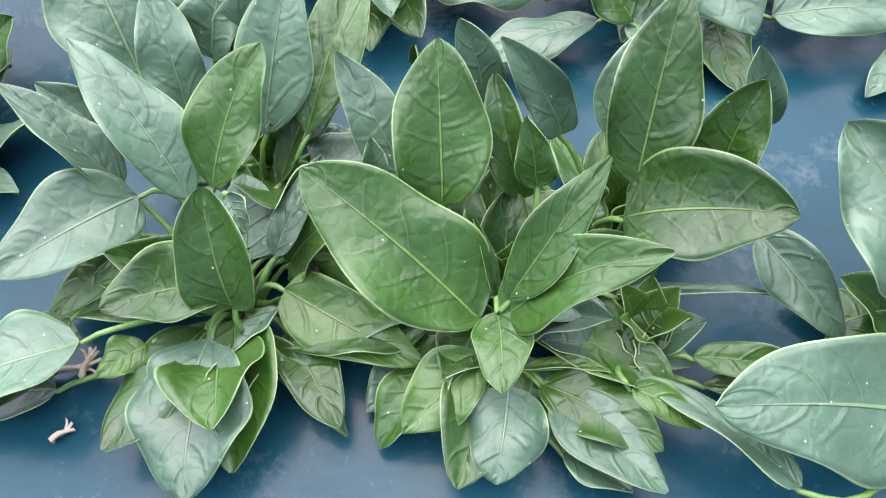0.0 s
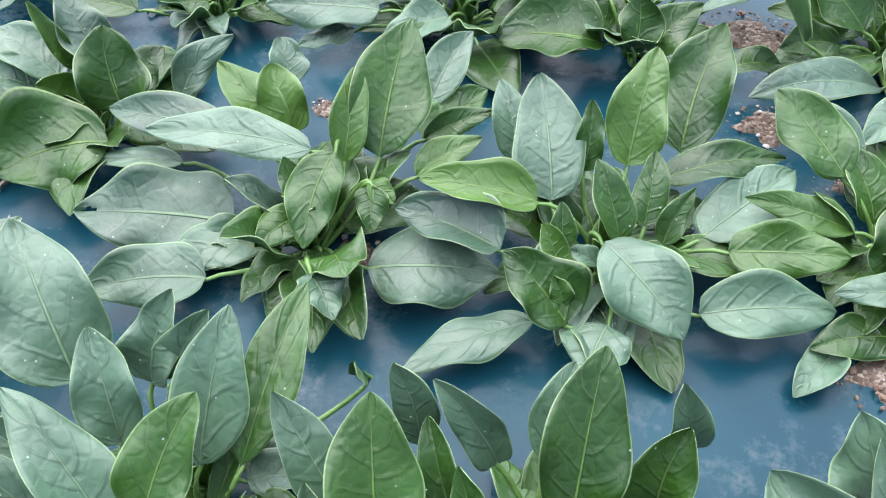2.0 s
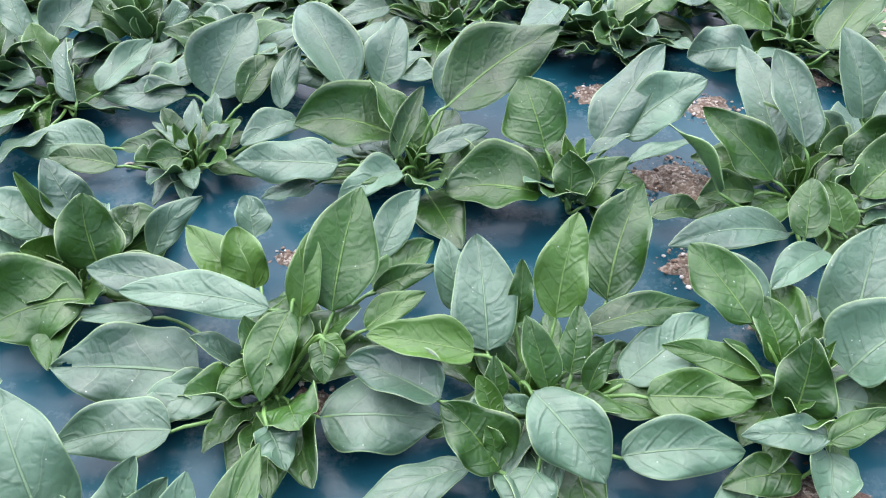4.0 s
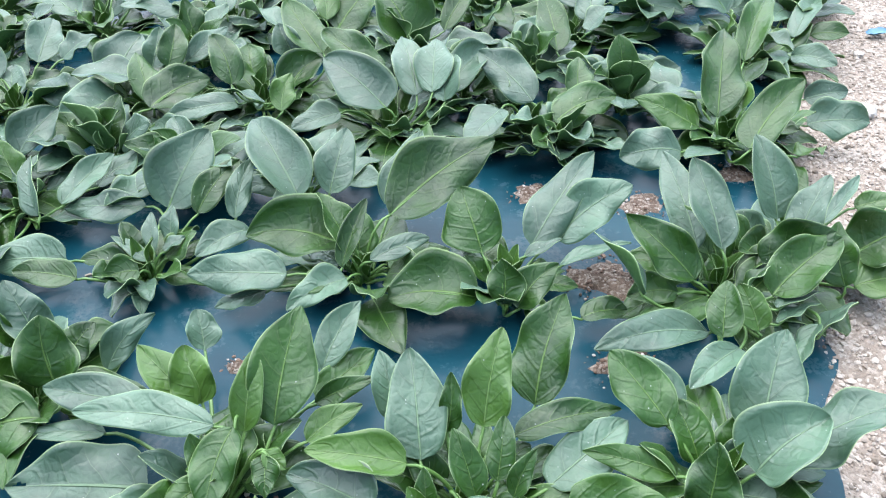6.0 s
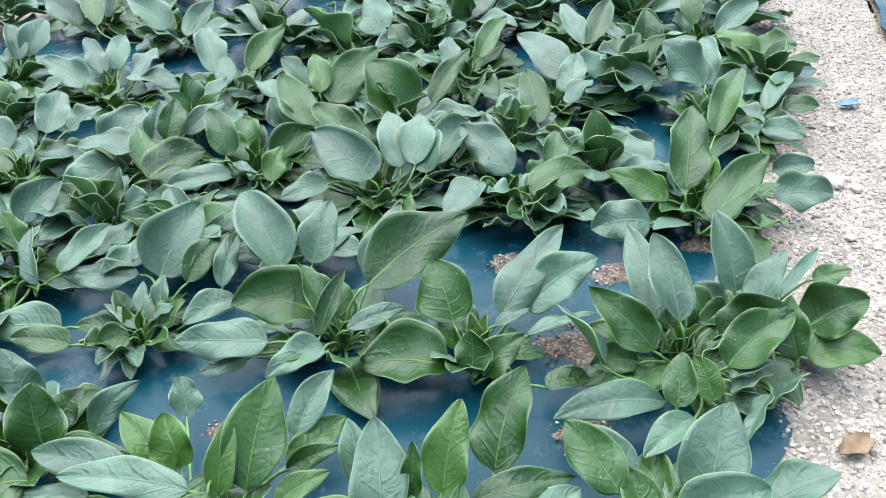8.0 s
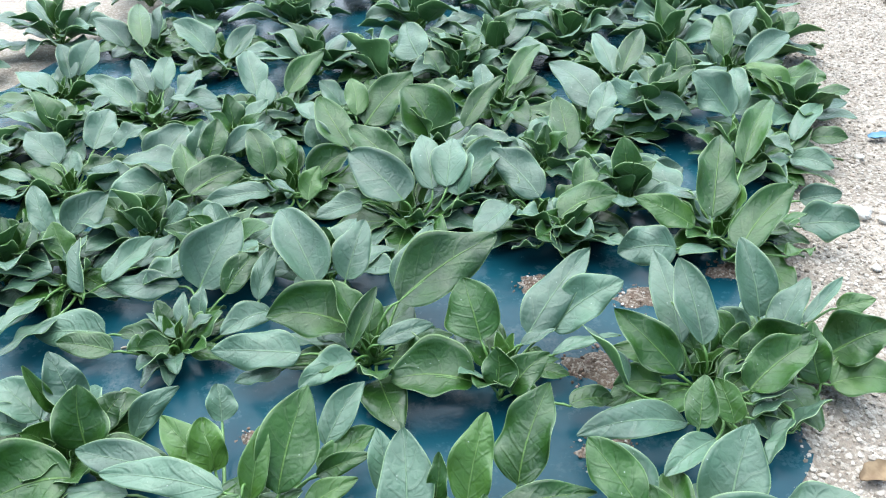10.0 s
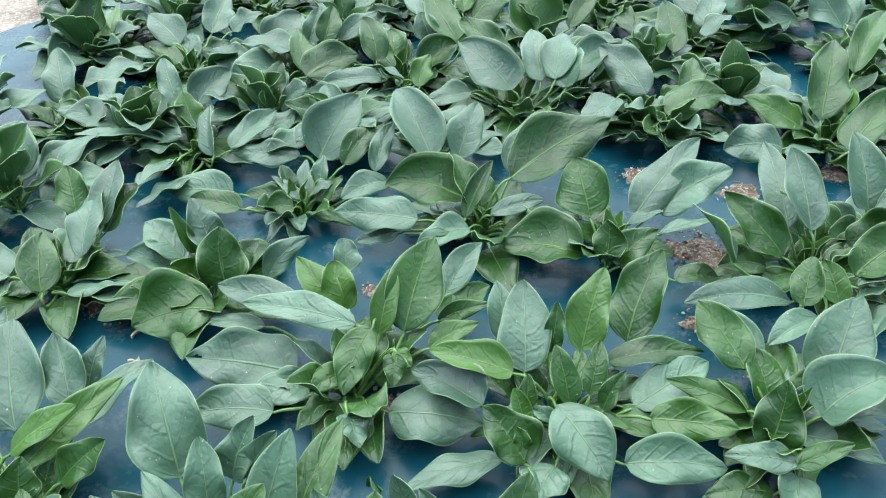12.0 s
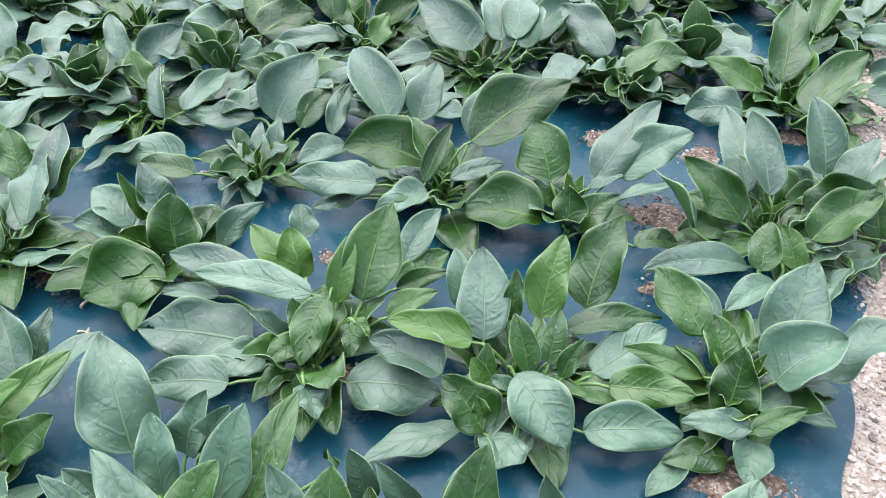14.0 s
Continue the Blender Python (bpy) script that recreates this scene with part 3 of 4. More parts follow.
leaf(p, (-3.1, 3.6, 8.0), (-3.2, 10.5, 15.0), 5.6, 11, tone="top")
leaf(p, (-5.5, 7.3, 6.0), (-9.6, 12.5, 12.0), 3.7, 13, tone="pale_sheen")
leaf(p, (2.0, 5.5, 6.0), (0.2, 10.5, 12.0), 2.7, 0, tone="top")
leaf(p, (0.7, -2.3, 7.0), (6.1, 2.6, 14.0), 3.2, -23, tone="top")
leaf(p, (0.4, -2.9, 6.0), (8.9, -2.8, 13.0), 4.4, -30, tone="top")
leaf(p, (0.1, -2.6, 6.0), (0.2, -8.0, 7.0), 3.3, -3, tone="top")
leaf(p, (-0.8, -4.5, 4.0), (-5.5, -8.9, 3.0), 4.1, 20, tone="young")
leaf(p, (0.7, -6.5, 4.0), (-0.2, -11.9, 3.0), 4.8, 5, tone="pale_sheen")
leaf(p, (2.7, -5.9, 3.0), (9.4, -10.0, 3.0), 3.8, -24, tone="top")
leaf(p, (-7.3, 5.9, 7.0), (-7.4, 7.3, 10.0), 1.8, 29, tone="pale_sheen")
leaf(p, (2.7, 4.9, 8.0), (1.9, 7.1, 12.0), 2.4)
leaf(p, (2.2, -2.5, 5.0), (6.4, -2.3, 6.0), 2.0)
leaf(p, (3.3, -6.4, 3.0), (9.3, -12.4, 3.0), 4.2)
leaf(p, (1.7, -4.9, 3.0), (6.7, -5.6, 4.0), 1.2, young=True)
leaf(p, (0.2, -1.3, 5.0), (-1.2, 2.0, 9.0), 0.8)
leaf(p, (3.9, -9.8, 2.0), (7.6, -12.1, 2.0), 2.6)
fill(p, 1.15, 19)
p = spinach(0.148, 0.337)
leaf(p, (-8.8, 4.8, 8.0), (-10.4, 7.0, 14.0), 2.9, 41, tone="pale_sheen")
leaf(p, (-3.8, 3.7, 7.0), (-7.9, 6.4, 13.0), 3.0, 29, tone="pale_sheen")
leaf(p, (0.2, -1.2, 8.0), (2.2, 5.9, 17.0), 5.2, 1, tone="top")
leaf(p, (-0.5, -2.9, 7.0), (7.7, -6.2, 12.0), 6.1, -35, tone="top")
leaf(p, (5.9, -0.5, 6.0), (7.4, 2.6, 13.0), 4.3, -29, tone="top")
leaf(p, (9.8, 5.0, 6.0), (8.1, 6.3, 12.0), 2.8, -27, tone="pale_sheen")
leaf(p, (-0.4, 4.3, 6.0), (1.6, 8.8, 11.0), 3.1, 8, tone="pale_sheen")
leaf(p, (7.9, -3.6, 6.0), (12.7, -9.4, 3.0), 3.6, -10, tone="pale_sheen")
leaf(p, (-1.1, -7.1, 5.0), (8.9, -6.7, 4.0), 1.4)
leaf(p, (-3.6, -3.7, 8.0), (-3.0, -1.6, 10.0), 3.0)
fill(p, 0.85, 10)
p = spinach(0.153, 0.249)
leaf(p, (-1.1, -3.9, 4.0), (2.8, -6.1, 3.0), 1.9, -42, tone="young")
leaf(p, (3.0, -1.6, 3.0), (10.3, -2.4, 2.0), 2.3, -20, tone="top")
leaf(p, (3.8, -2.8, 1.5), (9.6, -3.4, 1.5), 1.6, -23, tone="top")
leaf(p, (-1.1, -0.9, 2.0), (-6.2, -0.8, 4.0), 3.8)
leaf(p, (-0.2, -0.4, 3.0), (1.7, 1.3, 5.0), 3.1)
leaf(p, (0.7, -0.3, 2.0), (3.8, 0.3, 4.0), 2.8)
leaf(p, (-0.7, -1.4, 2.0), (-1.7, -0.3, 4.0), 1.7)
leaf(p, (-0.5, -1.4, 2.0), (0.1, -0.3, 4.0), 1.7)
leaf(p, (-0.9, -1.8, 2.0), (-0.8, -0.8, 4.0), 1.9)
heart(p, plants, 2.2)
p = spinach(0.346, 0.236)
leaf(p, (-2.5, 1.4, 6.0), (-8.0, 10.3, 12.0), 7.3, 29, tone="pale_sheen")
leaf(p, (-0.6, -1.6, 6.0), (4.1, 6.6, 14.0), 5.3, 2, tone="top")
leaf(p, (0.0, 9.9, 7.0), (-1.8, 13.5, 13.0), 5.6, 19, tone="pale_sheen")
leaf(p, (-1.2, 4.8, 7.0), (-1.2, 11.7, 13.0), 2.7, 19, tone="pale_sheen")
leaf(p, (-3.3, -4.4, 4.0), (-17.1, -5.3, 8.0), 7.8, 29, tone="pale_sheen")
leaf(p, (4.0, 11.5, 7.0), (8.5, 16.7, 12.0), 4.8, 5, tone="pale_sheen")
leaf(p, (0.6, 6.3, 6.0), (1.2, 7.9, 9.0), 1.7, 16, tone="young")
leaf(p, (2.0, -1.4, 4.0), (7.3, 1.6, 8.0), 5.2)
leaf(p, (-12.0, -8.4, 4.0), (-20.1, -1.5, 3.0), 2.3)
fill(p, 0.90, 12)
p = spinach(-0.368, 0.403)
leaf(p, (-2.3, 9.6, 6.0), (-6.4, 21.1, 12.0), 7.1, -11, tone="pale_sheen")
leaf(p, (2.6, 13.0, 6.0), (-1.3, 20.3, 11.0), 4.6, -17, tone="pale_sheen")
leaf(p, (3.2, 16.1, 6.0), (4.2, 21.1, 10.0), 2.7, -24, tone="pale_sheen")
leaf(p, (0.7, 4.5, 6.0), (8.9, 14.7, 10.0), 3.8, -28, tone="young")
leaf(p, (-5.7, 9.3, 6.0), (-12.3, 13.3, 9.0), 3.7, 2, tone="top")
leaf(p, (2.0, 1.3, 5.0), (1.9, 4.0, 9.0), 4.1, -41, tone="top")
leaf(p, (4.9, 4.1, 5.0), (9.7, 6.7, 9.0), 4.1, -37, tone="top")
leaf(p, (5.8, -3.1, 5.0), (2.5, 1.5, 7.0), 2.7, -41, tone="top")
leaf(p, (-4.4, 6.3, 5.0), (-11.2, 6.7, 7.0), 2.5, 8, tone="young")
leaf(p, (-0.5, 2.9, 4.0), (-9.3, 0.4, 4.0), 5.8, 18, tone="pale_sheen")
leaf(p, (2.5, -0.1, 4.0), (5.4, -2.2, 4.0), 2.3, 0, tone="pale_sheen")
leaf(p, (0.5, -7.0, 2.0), (-4.5, -12.3, 2.0), 3.8, 47, tone="top")
leaf(p, (5.3, -8.7, 2.0), (6.6, -15.1, 1.5), 3.9, 24, tone="top")
leaf(p, (-13.9, 17.7, 5.0), (-10.9, 26.3, 9.0), 5.8, -7, tone="pale_sheen")
leaf(p, (-0.8, 5.9, 7.0), (6.7, 8.6, 12.0), 3.6, young=True)
leaf(p, (3.3, 10.1, 6.0), (10.3, 19.5, 8.0), 4.5)
fill(p, 1.15, 19)
p = spinach(-0.394, 0.213)
leaf(p, (2.2, -1.5, 1.0), (7.6, -1.6, 2.0), 4.5)
leaf(p, (1.3, 1.3, 2.0), (5.3, 2.2, 4.0), 3.1)

p = spinach(-0.492, 0.805)
leaf(p, (-4.5, -3.2, 5.0), (-16.2, -0.2, 6.0), 9.4, 39, tone="pale_sheen")
leaf(p, (2.3, -7.4, 6.0), (0.0, 0.5, 10.0), 5.3, -22, tone="top")
leaf(p, (4.2, -4.9, 4.0), (13.2, -2.6, 4.0), 3.8)
leaf(p, (-5.2, -3.1, 4.0), (-8.6, -8.7, 3.0), 5.4)
leaf(p, (4.1, 0.9, 5.6), (3.2, 13.2, 9.4), 4.8)
leaf(p, (5.3, 6.5, 7.0), (5.0, 16.8, 12.0), 5.0)
leaf(p, (5.4, 6.4, 6.0), (8.8, 13.5, 10.0), 6.2)
leaf(p, (-0.4, 10.3, 6.0), (-3.3, 16.4, 11.0), 5.1)
leaf(p, (5.2, -4.5, 3.0), (13.7, -4.4, 3.0), 3.1)
fill(p, 1.30, 16)
p = spinach(-0.269, 0.791)
leaf(p, (8.7, 1.0, 4.0), (14.6, 4.8, 9.0), 3.6, -47, tone="pale_sheen")
leaf(p, (1.0, 3.9, 6.0), (-3.1, 8.8, 12.0), 5.1, -6, tone="pale_sheen")
leaf(p, (3.7, -1.6, 5.0), (2.9, 2.3, 12.0), 6.5, -56, tone="top")
leaf(p, (-1.9, 4.0, 6.0), (-4.7, 5.0, 13.0), 2.1, 10, tone="young")
leaf(p, (-1.2, -1.4, 5.0), (-2.9, -2.9, 9.0), 3.9, 67, tone="young")
leaf(p, (3.6, -6.7, 5.0), (-6.5, -9.9, 4.0), 9.0, 60, tone="top")
leaf(p, (-3.3, 2.5, 6.0), (-9.6, 6.6, 9.0), 5.5)
leaf(p, (-5.2, 1.8, 5.0), (-10.9, 1.3, 7.0), 3.9)
fill(p, 1.30, 16)
p = spinach(-0.037, 0.628)
leaf(p, (-3.5, 19.6, 4.0), (-4.5, 23.6, 7.0), 3.9, -2, tone="pale_sheen")
leaf(p, (-12.5, 7.8, 4.0), (-21.6, 8.1, 4.0), 2.5, 15, tone="pale_sheen")
leaf(p, (-7.5, 8.7, 7.0), (-19.5, 12.2, 7.0), 4.7, 14, tone="pale_sheen")
leaf(p, (0.5, 3.6, 9.0), (-14.4, 6.7, 9.0), 4.3, 17, tone="pale_sheen")
leaf(p, (-6.9, 0.9, 3.0), (-21.1, 1.6, 4.0), 9.5, 24, tone="pale_sheen", hole=(24, 6))
leaf(p, (-8.4, -5.6, 3.0), (-18.8, -6.9, 3.0), 5.9, 34, tone="pale_sheen")
leaf(p, (6.3, 4.8, 7.0), (9.5, 14.3, 15.0), 7.1, -24, tone="top")
leaf(p, (3.2, 4.2, 7.0), (4.6, 10.0, 13.0), 3.3, -21, tone="young")
leaf(p, (-2.5, 9.0, 6.0), (-8.7, 13.8, 11.0), 4.4, 6, tone="young")
leaf(p, (-2.0, 9.4, 6.0), (-3.7, 13.4, 11.0), 4.6, -1, tone="young")
leaf(p, (2.5, 3.2, 9.0), (0.0, -4.4, 5.0), 4.5, 36, tone="top")
leaf(p, (-0.2, 0.3, 5.0), (-1.8, 2.7, 9.0), 2.6, 10, tone="top")
leaf(p, (-0.4, -0.4, 5.0), (-4.1, -4.1, 5.0), 3.4, 24, tone="top")
leaf(p, (5.6, 1.5, 7.0), (7.7, -0.2, 6.0), 2.2, 14, tone="young")
leaf(p, (5.7, 0.8, 7.0), (5.7, -2.7, 5.0), 2.9, 50, tone="top")
leaf(p, (9.6, 3.3, 6.0), (15.6, 5.9, 8.0), 3.2, -29, tone="young")
leaf(p, (10.4, 8.3, 6.0), (17.2, 9.7, 8.0), 2.5, -19, tone="top")
leaf(p, (10.8, 14.0, 5.0), (15.6, 21.2, 9.0), 4.2, -20, tone="pale_sheen")
leaf(p, (10.2, 10.7, 4.0), (16.9, 16.9, 5.0), 3.9, -22, tone="top")
leaf(p, (5.3, -4.8, 3.0), (16.5, -6.0, 3.0), 8.0, -34, tone="pale_sheen")
leaf(p, (0.9, -7.2, 5.0), (2.8, -11.2, 4.0), 3.9)
fill(p, 1.15, 19)
p = spinach(0.224, 0.597)
leaf(p, (-9.6, -2.6, 6.0), (-18.3, 2.2, 6.0), 5.1, 38, tone="pale_sheen")
leaf(p, (-6.2, 1.8, 7.0), (-16.2, 2.7, 9.0), 4.5, 25, tone="young")
leaf(p, (-4.7, 2.9, 6.0), (-5.2, 13.0, 12.0), 6.4, 17, tone="pale_sheen")
leaf(p, (-7.0, 9.1, 5.0), (-8.5, 14.9, 10.0), 4.1, 19, tone="pale_sheen")
leaf(p, (-1.7, 5.5, 7.0), (-1.0, 9.1, 12.0), 2.5, 12, tone="top")
leaf(p, (2.0, 5.0, 8.0), (4.6, 11.7, 15.5), 5.0, -4, tone="young")
leaf(p, (8.4, 9.9, 5.0), (13.0, 19.1, 13.0), 7.0, -9, tone="top")
leaf(p, (0.4, -2.1, 6.0), (-1.5, 2.6, 11.0), 3.4, 23, tone="top")
leaf(p, (2.8, -0.3, 6.0), (4.0, 4.6, 10.0), 2.9, -16, tone="top")
leaf(p, (4.3, -1.6, 5.0), (6.8, 1.0, 9.0), 2.3, -37, tone="top")
leaf(p, (5.4, 5.2, 6.0), (17.5, 7.7, 6.0), 3.8, -16, tone="top")
leaf(p, (8.3, -0.0, 4.0), (17.7, 6.1, 6.0), 5.7, -25, tone="pale_sheen")
leaf(p, (9.7, -2.5, 5.0), (19.1, -4.4, 6.0), 4.8, -27, tone="young")
leaf(p, (-1.2, -3.1, 7.0), (4.2, -10.8, 4.0), 6.6, -32, tone="pale_sheen")
leaf(p, (-4.7, -8.9, 4.0), (-9.7, -4.7, 8.0), 5.5, 57, tone="top")
leaf(p, (-5.1, -8.3, 4.0), (-5.8, -6.5, 7.0), 2.1, 90, tone="top")
leaf(p, (6.5, -7.5, 3.0), (17.7, -7.8, 3.0), 5.3, -38, tone="pale_sheen")
leaf(p, (-4.8, -4.3, 5.0), (-6.2, -1.7, 8.0), 2.3, 62, tone="young")
leaf(p, (-4.7, -3.1, 6.0), (-4.6, -0.3, 9.0), 2.0, 57, tone="top")
leaf(p, (-1.6, -3.8, 5.0), (-4.1, -2.9, 6.0), 1.9, 57, tone="pale_sheen")
leaf(p, (-1.5, -9.3, 4.0), (-3.8, -13.1, 3.0), 5.6)
leaf(p, (-7.2, -7.7, 3.0), (-18.1, -12.1, 2.0), 4.1)
fill(p, 1.15, 19)
p = spinach(0.489, 0.600)
leaf(p, (-5.3, -0.8, 5.0), (-14.7, 1.5, 7.0), 3.4, 35, tone="young")
leaf(p, (-4.5, 4.8, 6.0), (-9.6, 12.3, 10.0), 5.6, 32, tone="top")
leaf(p, (-3.1, 6.4, 5.0), (-6.2, 13.2, 8.0), 5.4, 27, tone="pale_sheen")
leaf(p, (5.1, 2.6, 5.0), (9.2, 11.0, 13.0), 7.4, -1, tone="pale_sheen")
leaf(p, (2.9, -1.2, 5.0), (10.5, 1.2, 10.0), 7.6, -23, tone="pale_sheen")
leaf(p, (-3.8, -5.7, 4.0), (-2.4, -1.6, 11.0), 5.4, 103, tone="top")
leaf(p, (-1.5, -8.0, 5.0), (-9.4, -7.6, 5.0), 3.4, 50, tone="pale_sheen")
leaf(p, (-1.8, -8.6, 5.0), (3.7, -7.7, 8.0), 2.8, -56, tone="top")
leaf(p, (-1.1, -8.5, 3.0), (-2.8, -13.4, 2.0), 4.5, -5, tone="pale_sheen")
leaf(p, (-4.0, -10.0, 2.0), (-11.5, -10.8, 2.0), 4.0, 44, tone="top")
leaf(p, (-4.0, -6.1, 3.0), (-1.1, -7.1, 6.0), 3.9)
leaf(p, (-9.0, -10.5, 1.0), (-13.7, -14.7, 1.0), 3.3)
leaf(p, (6.2, 0.4, 3.5), (18.0, 1.5, 11.4), 7.3)
fill(p, 1.15, 19)
p = spinach(0.603, 0.914)
leaf(p, (-5.9, -11.2, 4.0), (-21.3, -15.0, 6.0), 5.3, 43, tone="pale_sheen")
leaf(p, (-5.4, -3.6, 6.0), (-13.5, 3.2, 12.0), 6.1, 57, tone="top")
leaf(p, (-1.6, -1.5, 9.0), (-3.1, 9.7, 16.0), 5.6, 30, tone="pale_sheen")
leaf(p, (-3.6, 1.3, 7.0), (-4.9, 16.3, 13.0), 5.3, 29, tone="pale_sheen")
leaf(p, (-1.8, 1.4, 6.0), (-5.4, 7.8, 10.0), 3.6, 37, tone="young")
leaf(p, (-5.0, -13.3, 5.0), (-3.3, -7.6, 9.0), 4.2, 21, tone="top")
leaf(p, (-0.1, -12.6, 5.0), (-1.9, -8.2, 9.0), 4.0, 79, tone="young")
leaf(p, (-3.1, -14.3, 4.0), (-11.1, -20.1, 4.0), 4.0, 30, tone="pale_sheen")
leaf(p, (4.6, -2.4, 6.0), (12.0, -2.9, 12.0), 7.1, -42, tone="top")
leaf(p, (-7.4, -3.8, 4.0), (-14.2, -4.0, 4.0), 4.6, 43, tone="top")
leaf(p, (3.3, -7.4, 6.0), (13.1, -3.0, 11.0), 6.3, -43, tone="top")
leaf(p, (-13.2, -7.0, 7.0), (-18.6, -0.3, 12.0), 6.2)
leaf(p, (2.9, -9.8, 6.0), (9.3, -8.4, 7.0), 2.6)
leaf(p, (2.6, -11.4, 5.0), (8.7, -9.5, 6.0), 2.2)
leaf(p, (-1.2, -8.5, 6.0), (2.5, -6.4, 10.0), 3.4)
leaf(p, (7.6, -12.1, 5.0), (3.4, -16.9, 2.0), 2.9)
fill(p, 1.30, 16)
p = spinach(0.711, 0.959)
leaf(p, (-1.9, 1.1, 8.0), (-3.3, 10.3, 16.0), 5.7, 34, tone="pale_sheen")
leaf(p, (6.7, -4.8, 6.0), (13.8, -5.5, 11.0), 7.4, -44, tone="top")
leaf(p, (12.0, 5.5, 6.0), (17.2, 4.8, 8.0), 3.6, -20, tone="young")
leaf(p, (5.4, -9.0, 4.0), (14.8, -10.4, 5.0), 6.6, -50, tone="young")
leaf(p, (2.5, -11.1, 6.0), (2.5, -5.3, 12.0), 4.6, -32, tone="top")
leaf(p, (-1.6, -4.2, 8.0), (4.5, 2.4, 14.0), 4.9)
leaf(p, (5.4, 1.9, 6.0), (14.7, 10.6, 8.0), 2.2)
leaf(p, (-2.9, -16.7, 3.0), (2.8, -14.2, 6.0), 3.0)
fill(p, 1.30, 16)
p = spinach(0.313, 0.931)
leaf(p, (-3.1, 2.4, 6.0), (-5.5, 9.7, 12.0), 8.3, 25, tone="top")
leaf(p, (-4.6, -4.2, 4.0), (-16.2, -3.6, 4.0), 8.7, 46, tone="top")
leaf(p, (4.0, 4.7, 5.0), (14.8, 16.9, 12.0), 6.5, -16, tone="pale_sheen")
leaf(p, (7.6, 5.8, 5.0), (18.6, 9.5, 11.0), 7.0, -25, tone="pale_sheen")
leaf(p, (-1.6, -6.7, 5.0), (-1.6, -3.8, 10.0), 4.9, 115, tone="top")
leaf(p, (0.3, -6.6, 4.0), (6.0, -3.1, 8.0), 4.9, -57, tone="top")
leaf(p, (8.4, -8.0, 3.0), (14.6, -7.2, 3.0), 3.7, -54, tone="top")
leaf(p, (7.1, 0.2, 5.0), (17.4, 2.9, 6.0), 2.4)
leaf(p, (2.8, 2.6, 5.0), (7.8, 3.3, 7.0), 2.1)
fill(p, 1.00, 12)
p = spinach(0.120, 0.979)
leaf(p, (-8.9, 11.3, 7.0), (-15.8, 24.0, 13.0), 7.7, 18, tone="pale_sheen")
leaf(p, (-4.7, 13.5, 6.0), (-1.7, 21.9, 12.0), 6.0, 1, tone="pale_sheen")
leaf(p, (4.0, 4.9, 8.0), (19.4, 11.9, 15.0), 9.5, -30, tone="top")
leaf(p, (-2.8, 1.7, 6.0), (-15.7, 2.8, 7.0), 8.4, 34, tone="top")
leaf(p, (-10.0, -3.3, 5.0), (-22.8, -3.5, 6.0), 6.2, 42, tone="pale_sheen")
leaf(p, (-15.8, 7.0, 5.0), (-22.6, 1.5, 5.0), 4.4, 7, tone="pale_sheen")
leaf(p, (1.1, -2.6, 6.0), (9.2, 0.3, 7.0), 3.1, -47, tone="pale_sheen")
leaf(p, (-2.2, -4.9, 5.0), (-9.8, -9.4, 4.0), 4.5, 42, tone="pale_sheen")
leaf(p, (-13.0, -4.1, 3.0), (-19.6, -5.9, 2.0), 3.5, 37, tone="pale_sheen")
leaf(p, (-2.7, -3.7, 6.0), (1.0, 3.1, 12.0), 2.7)
leaf(p, (-1.6, -1.3, 6.0), (-5.7, 5.1, 12.0), 4.8)
leaf(p, (4.3, 9.0, 5.9), (9.5, 18.5, 13.0), 6.2)
fill(p, 1.30, 16)
p = spinach(-0.180, 1.004)
leaf(p, (1.6, 10.8, 5.0), (7.5, 20.6, 12.0), 8.7, -22, tone="pale_sheen")
leaf(p, (-1.7, 11.6, 5.0), (-14.1, 13.4, 4.0), 4.9, 13, tone="pale_sheen")
leaf(p, (-11.1, 2.1, 3.0), (-22.3, 2.6, 3.0), 6.6, 33, tone="pale_sheen")
leaf(p, (-8.7, -1.8, 3.0), (-17.2, -0.9, 4.0), 4.4, 39, tone="top")
leaf(p, (-0.1, -2.3, 4.0), (-4.0, -4.7, 5.0), 4.0, 51, tone="top")
leaf(p, (6.1, 9.1, 5.0), (12.1, 16.6, 9.0), 4.4, -29, tone="top")
leaf(p, (11.7, 7.4, 5.0), (14.3, 15.5, 10.0), 3.5, -33, tone="pale_sheen")
leaf(p, (0.7, -0.2, 4.0), (-4.5, 3.2, 6.0), 2.1)
leaf(p, (1.1, 1.8, 4.0), (0.4, 7.0, 7.0), 2.2)
leaf(p, (2.9, 4.4, 4.0), (3.1, 8.5, 7.0), 2.6)
leaf(p, (2.5, 1.8, 4.0), (5.3, 3.5, 5.0), 2.2)
leaf(p, (-1.1, -3.0, 3.0), (-0.2, -5.2, 2.0), 2.8)
fill(p, 0.95, 16)
p = spinach(-0.407, 1.206)
leaf(p, (0.4, -0.7, 5.0), (-2.5, 3.7, 10.0), 4.7, 6, tone="young")
leaf(p, (8.6, -7.2, 5.0), (14.9, 1.5, 8.0), 4.5, -63, tone="pale_sheen")
leaf(p, (12.1, -1.2, 4.0), (20.6, 4.1, 6.0), 4.4, -55, tone="pale_sheen")
leaf(p, (-4.5, 5.4, 6.0), (-8.8, 13.0, 12.0), 4.1, 4, tone="pale_sheen")
leaf(p, (-1.3, 6.2, 6.0), (3.9, 13.0, 10.0), 6.2, -24, tone="pale_sheen")
leaf(p, (2.1, -4.2, 3.0), (2.9, -2.2, 6.0), 3.7, young=True)
leaf(p, (2.2, -3.5, 4.0), (3.4, 2.3, 8.0), 3.3)
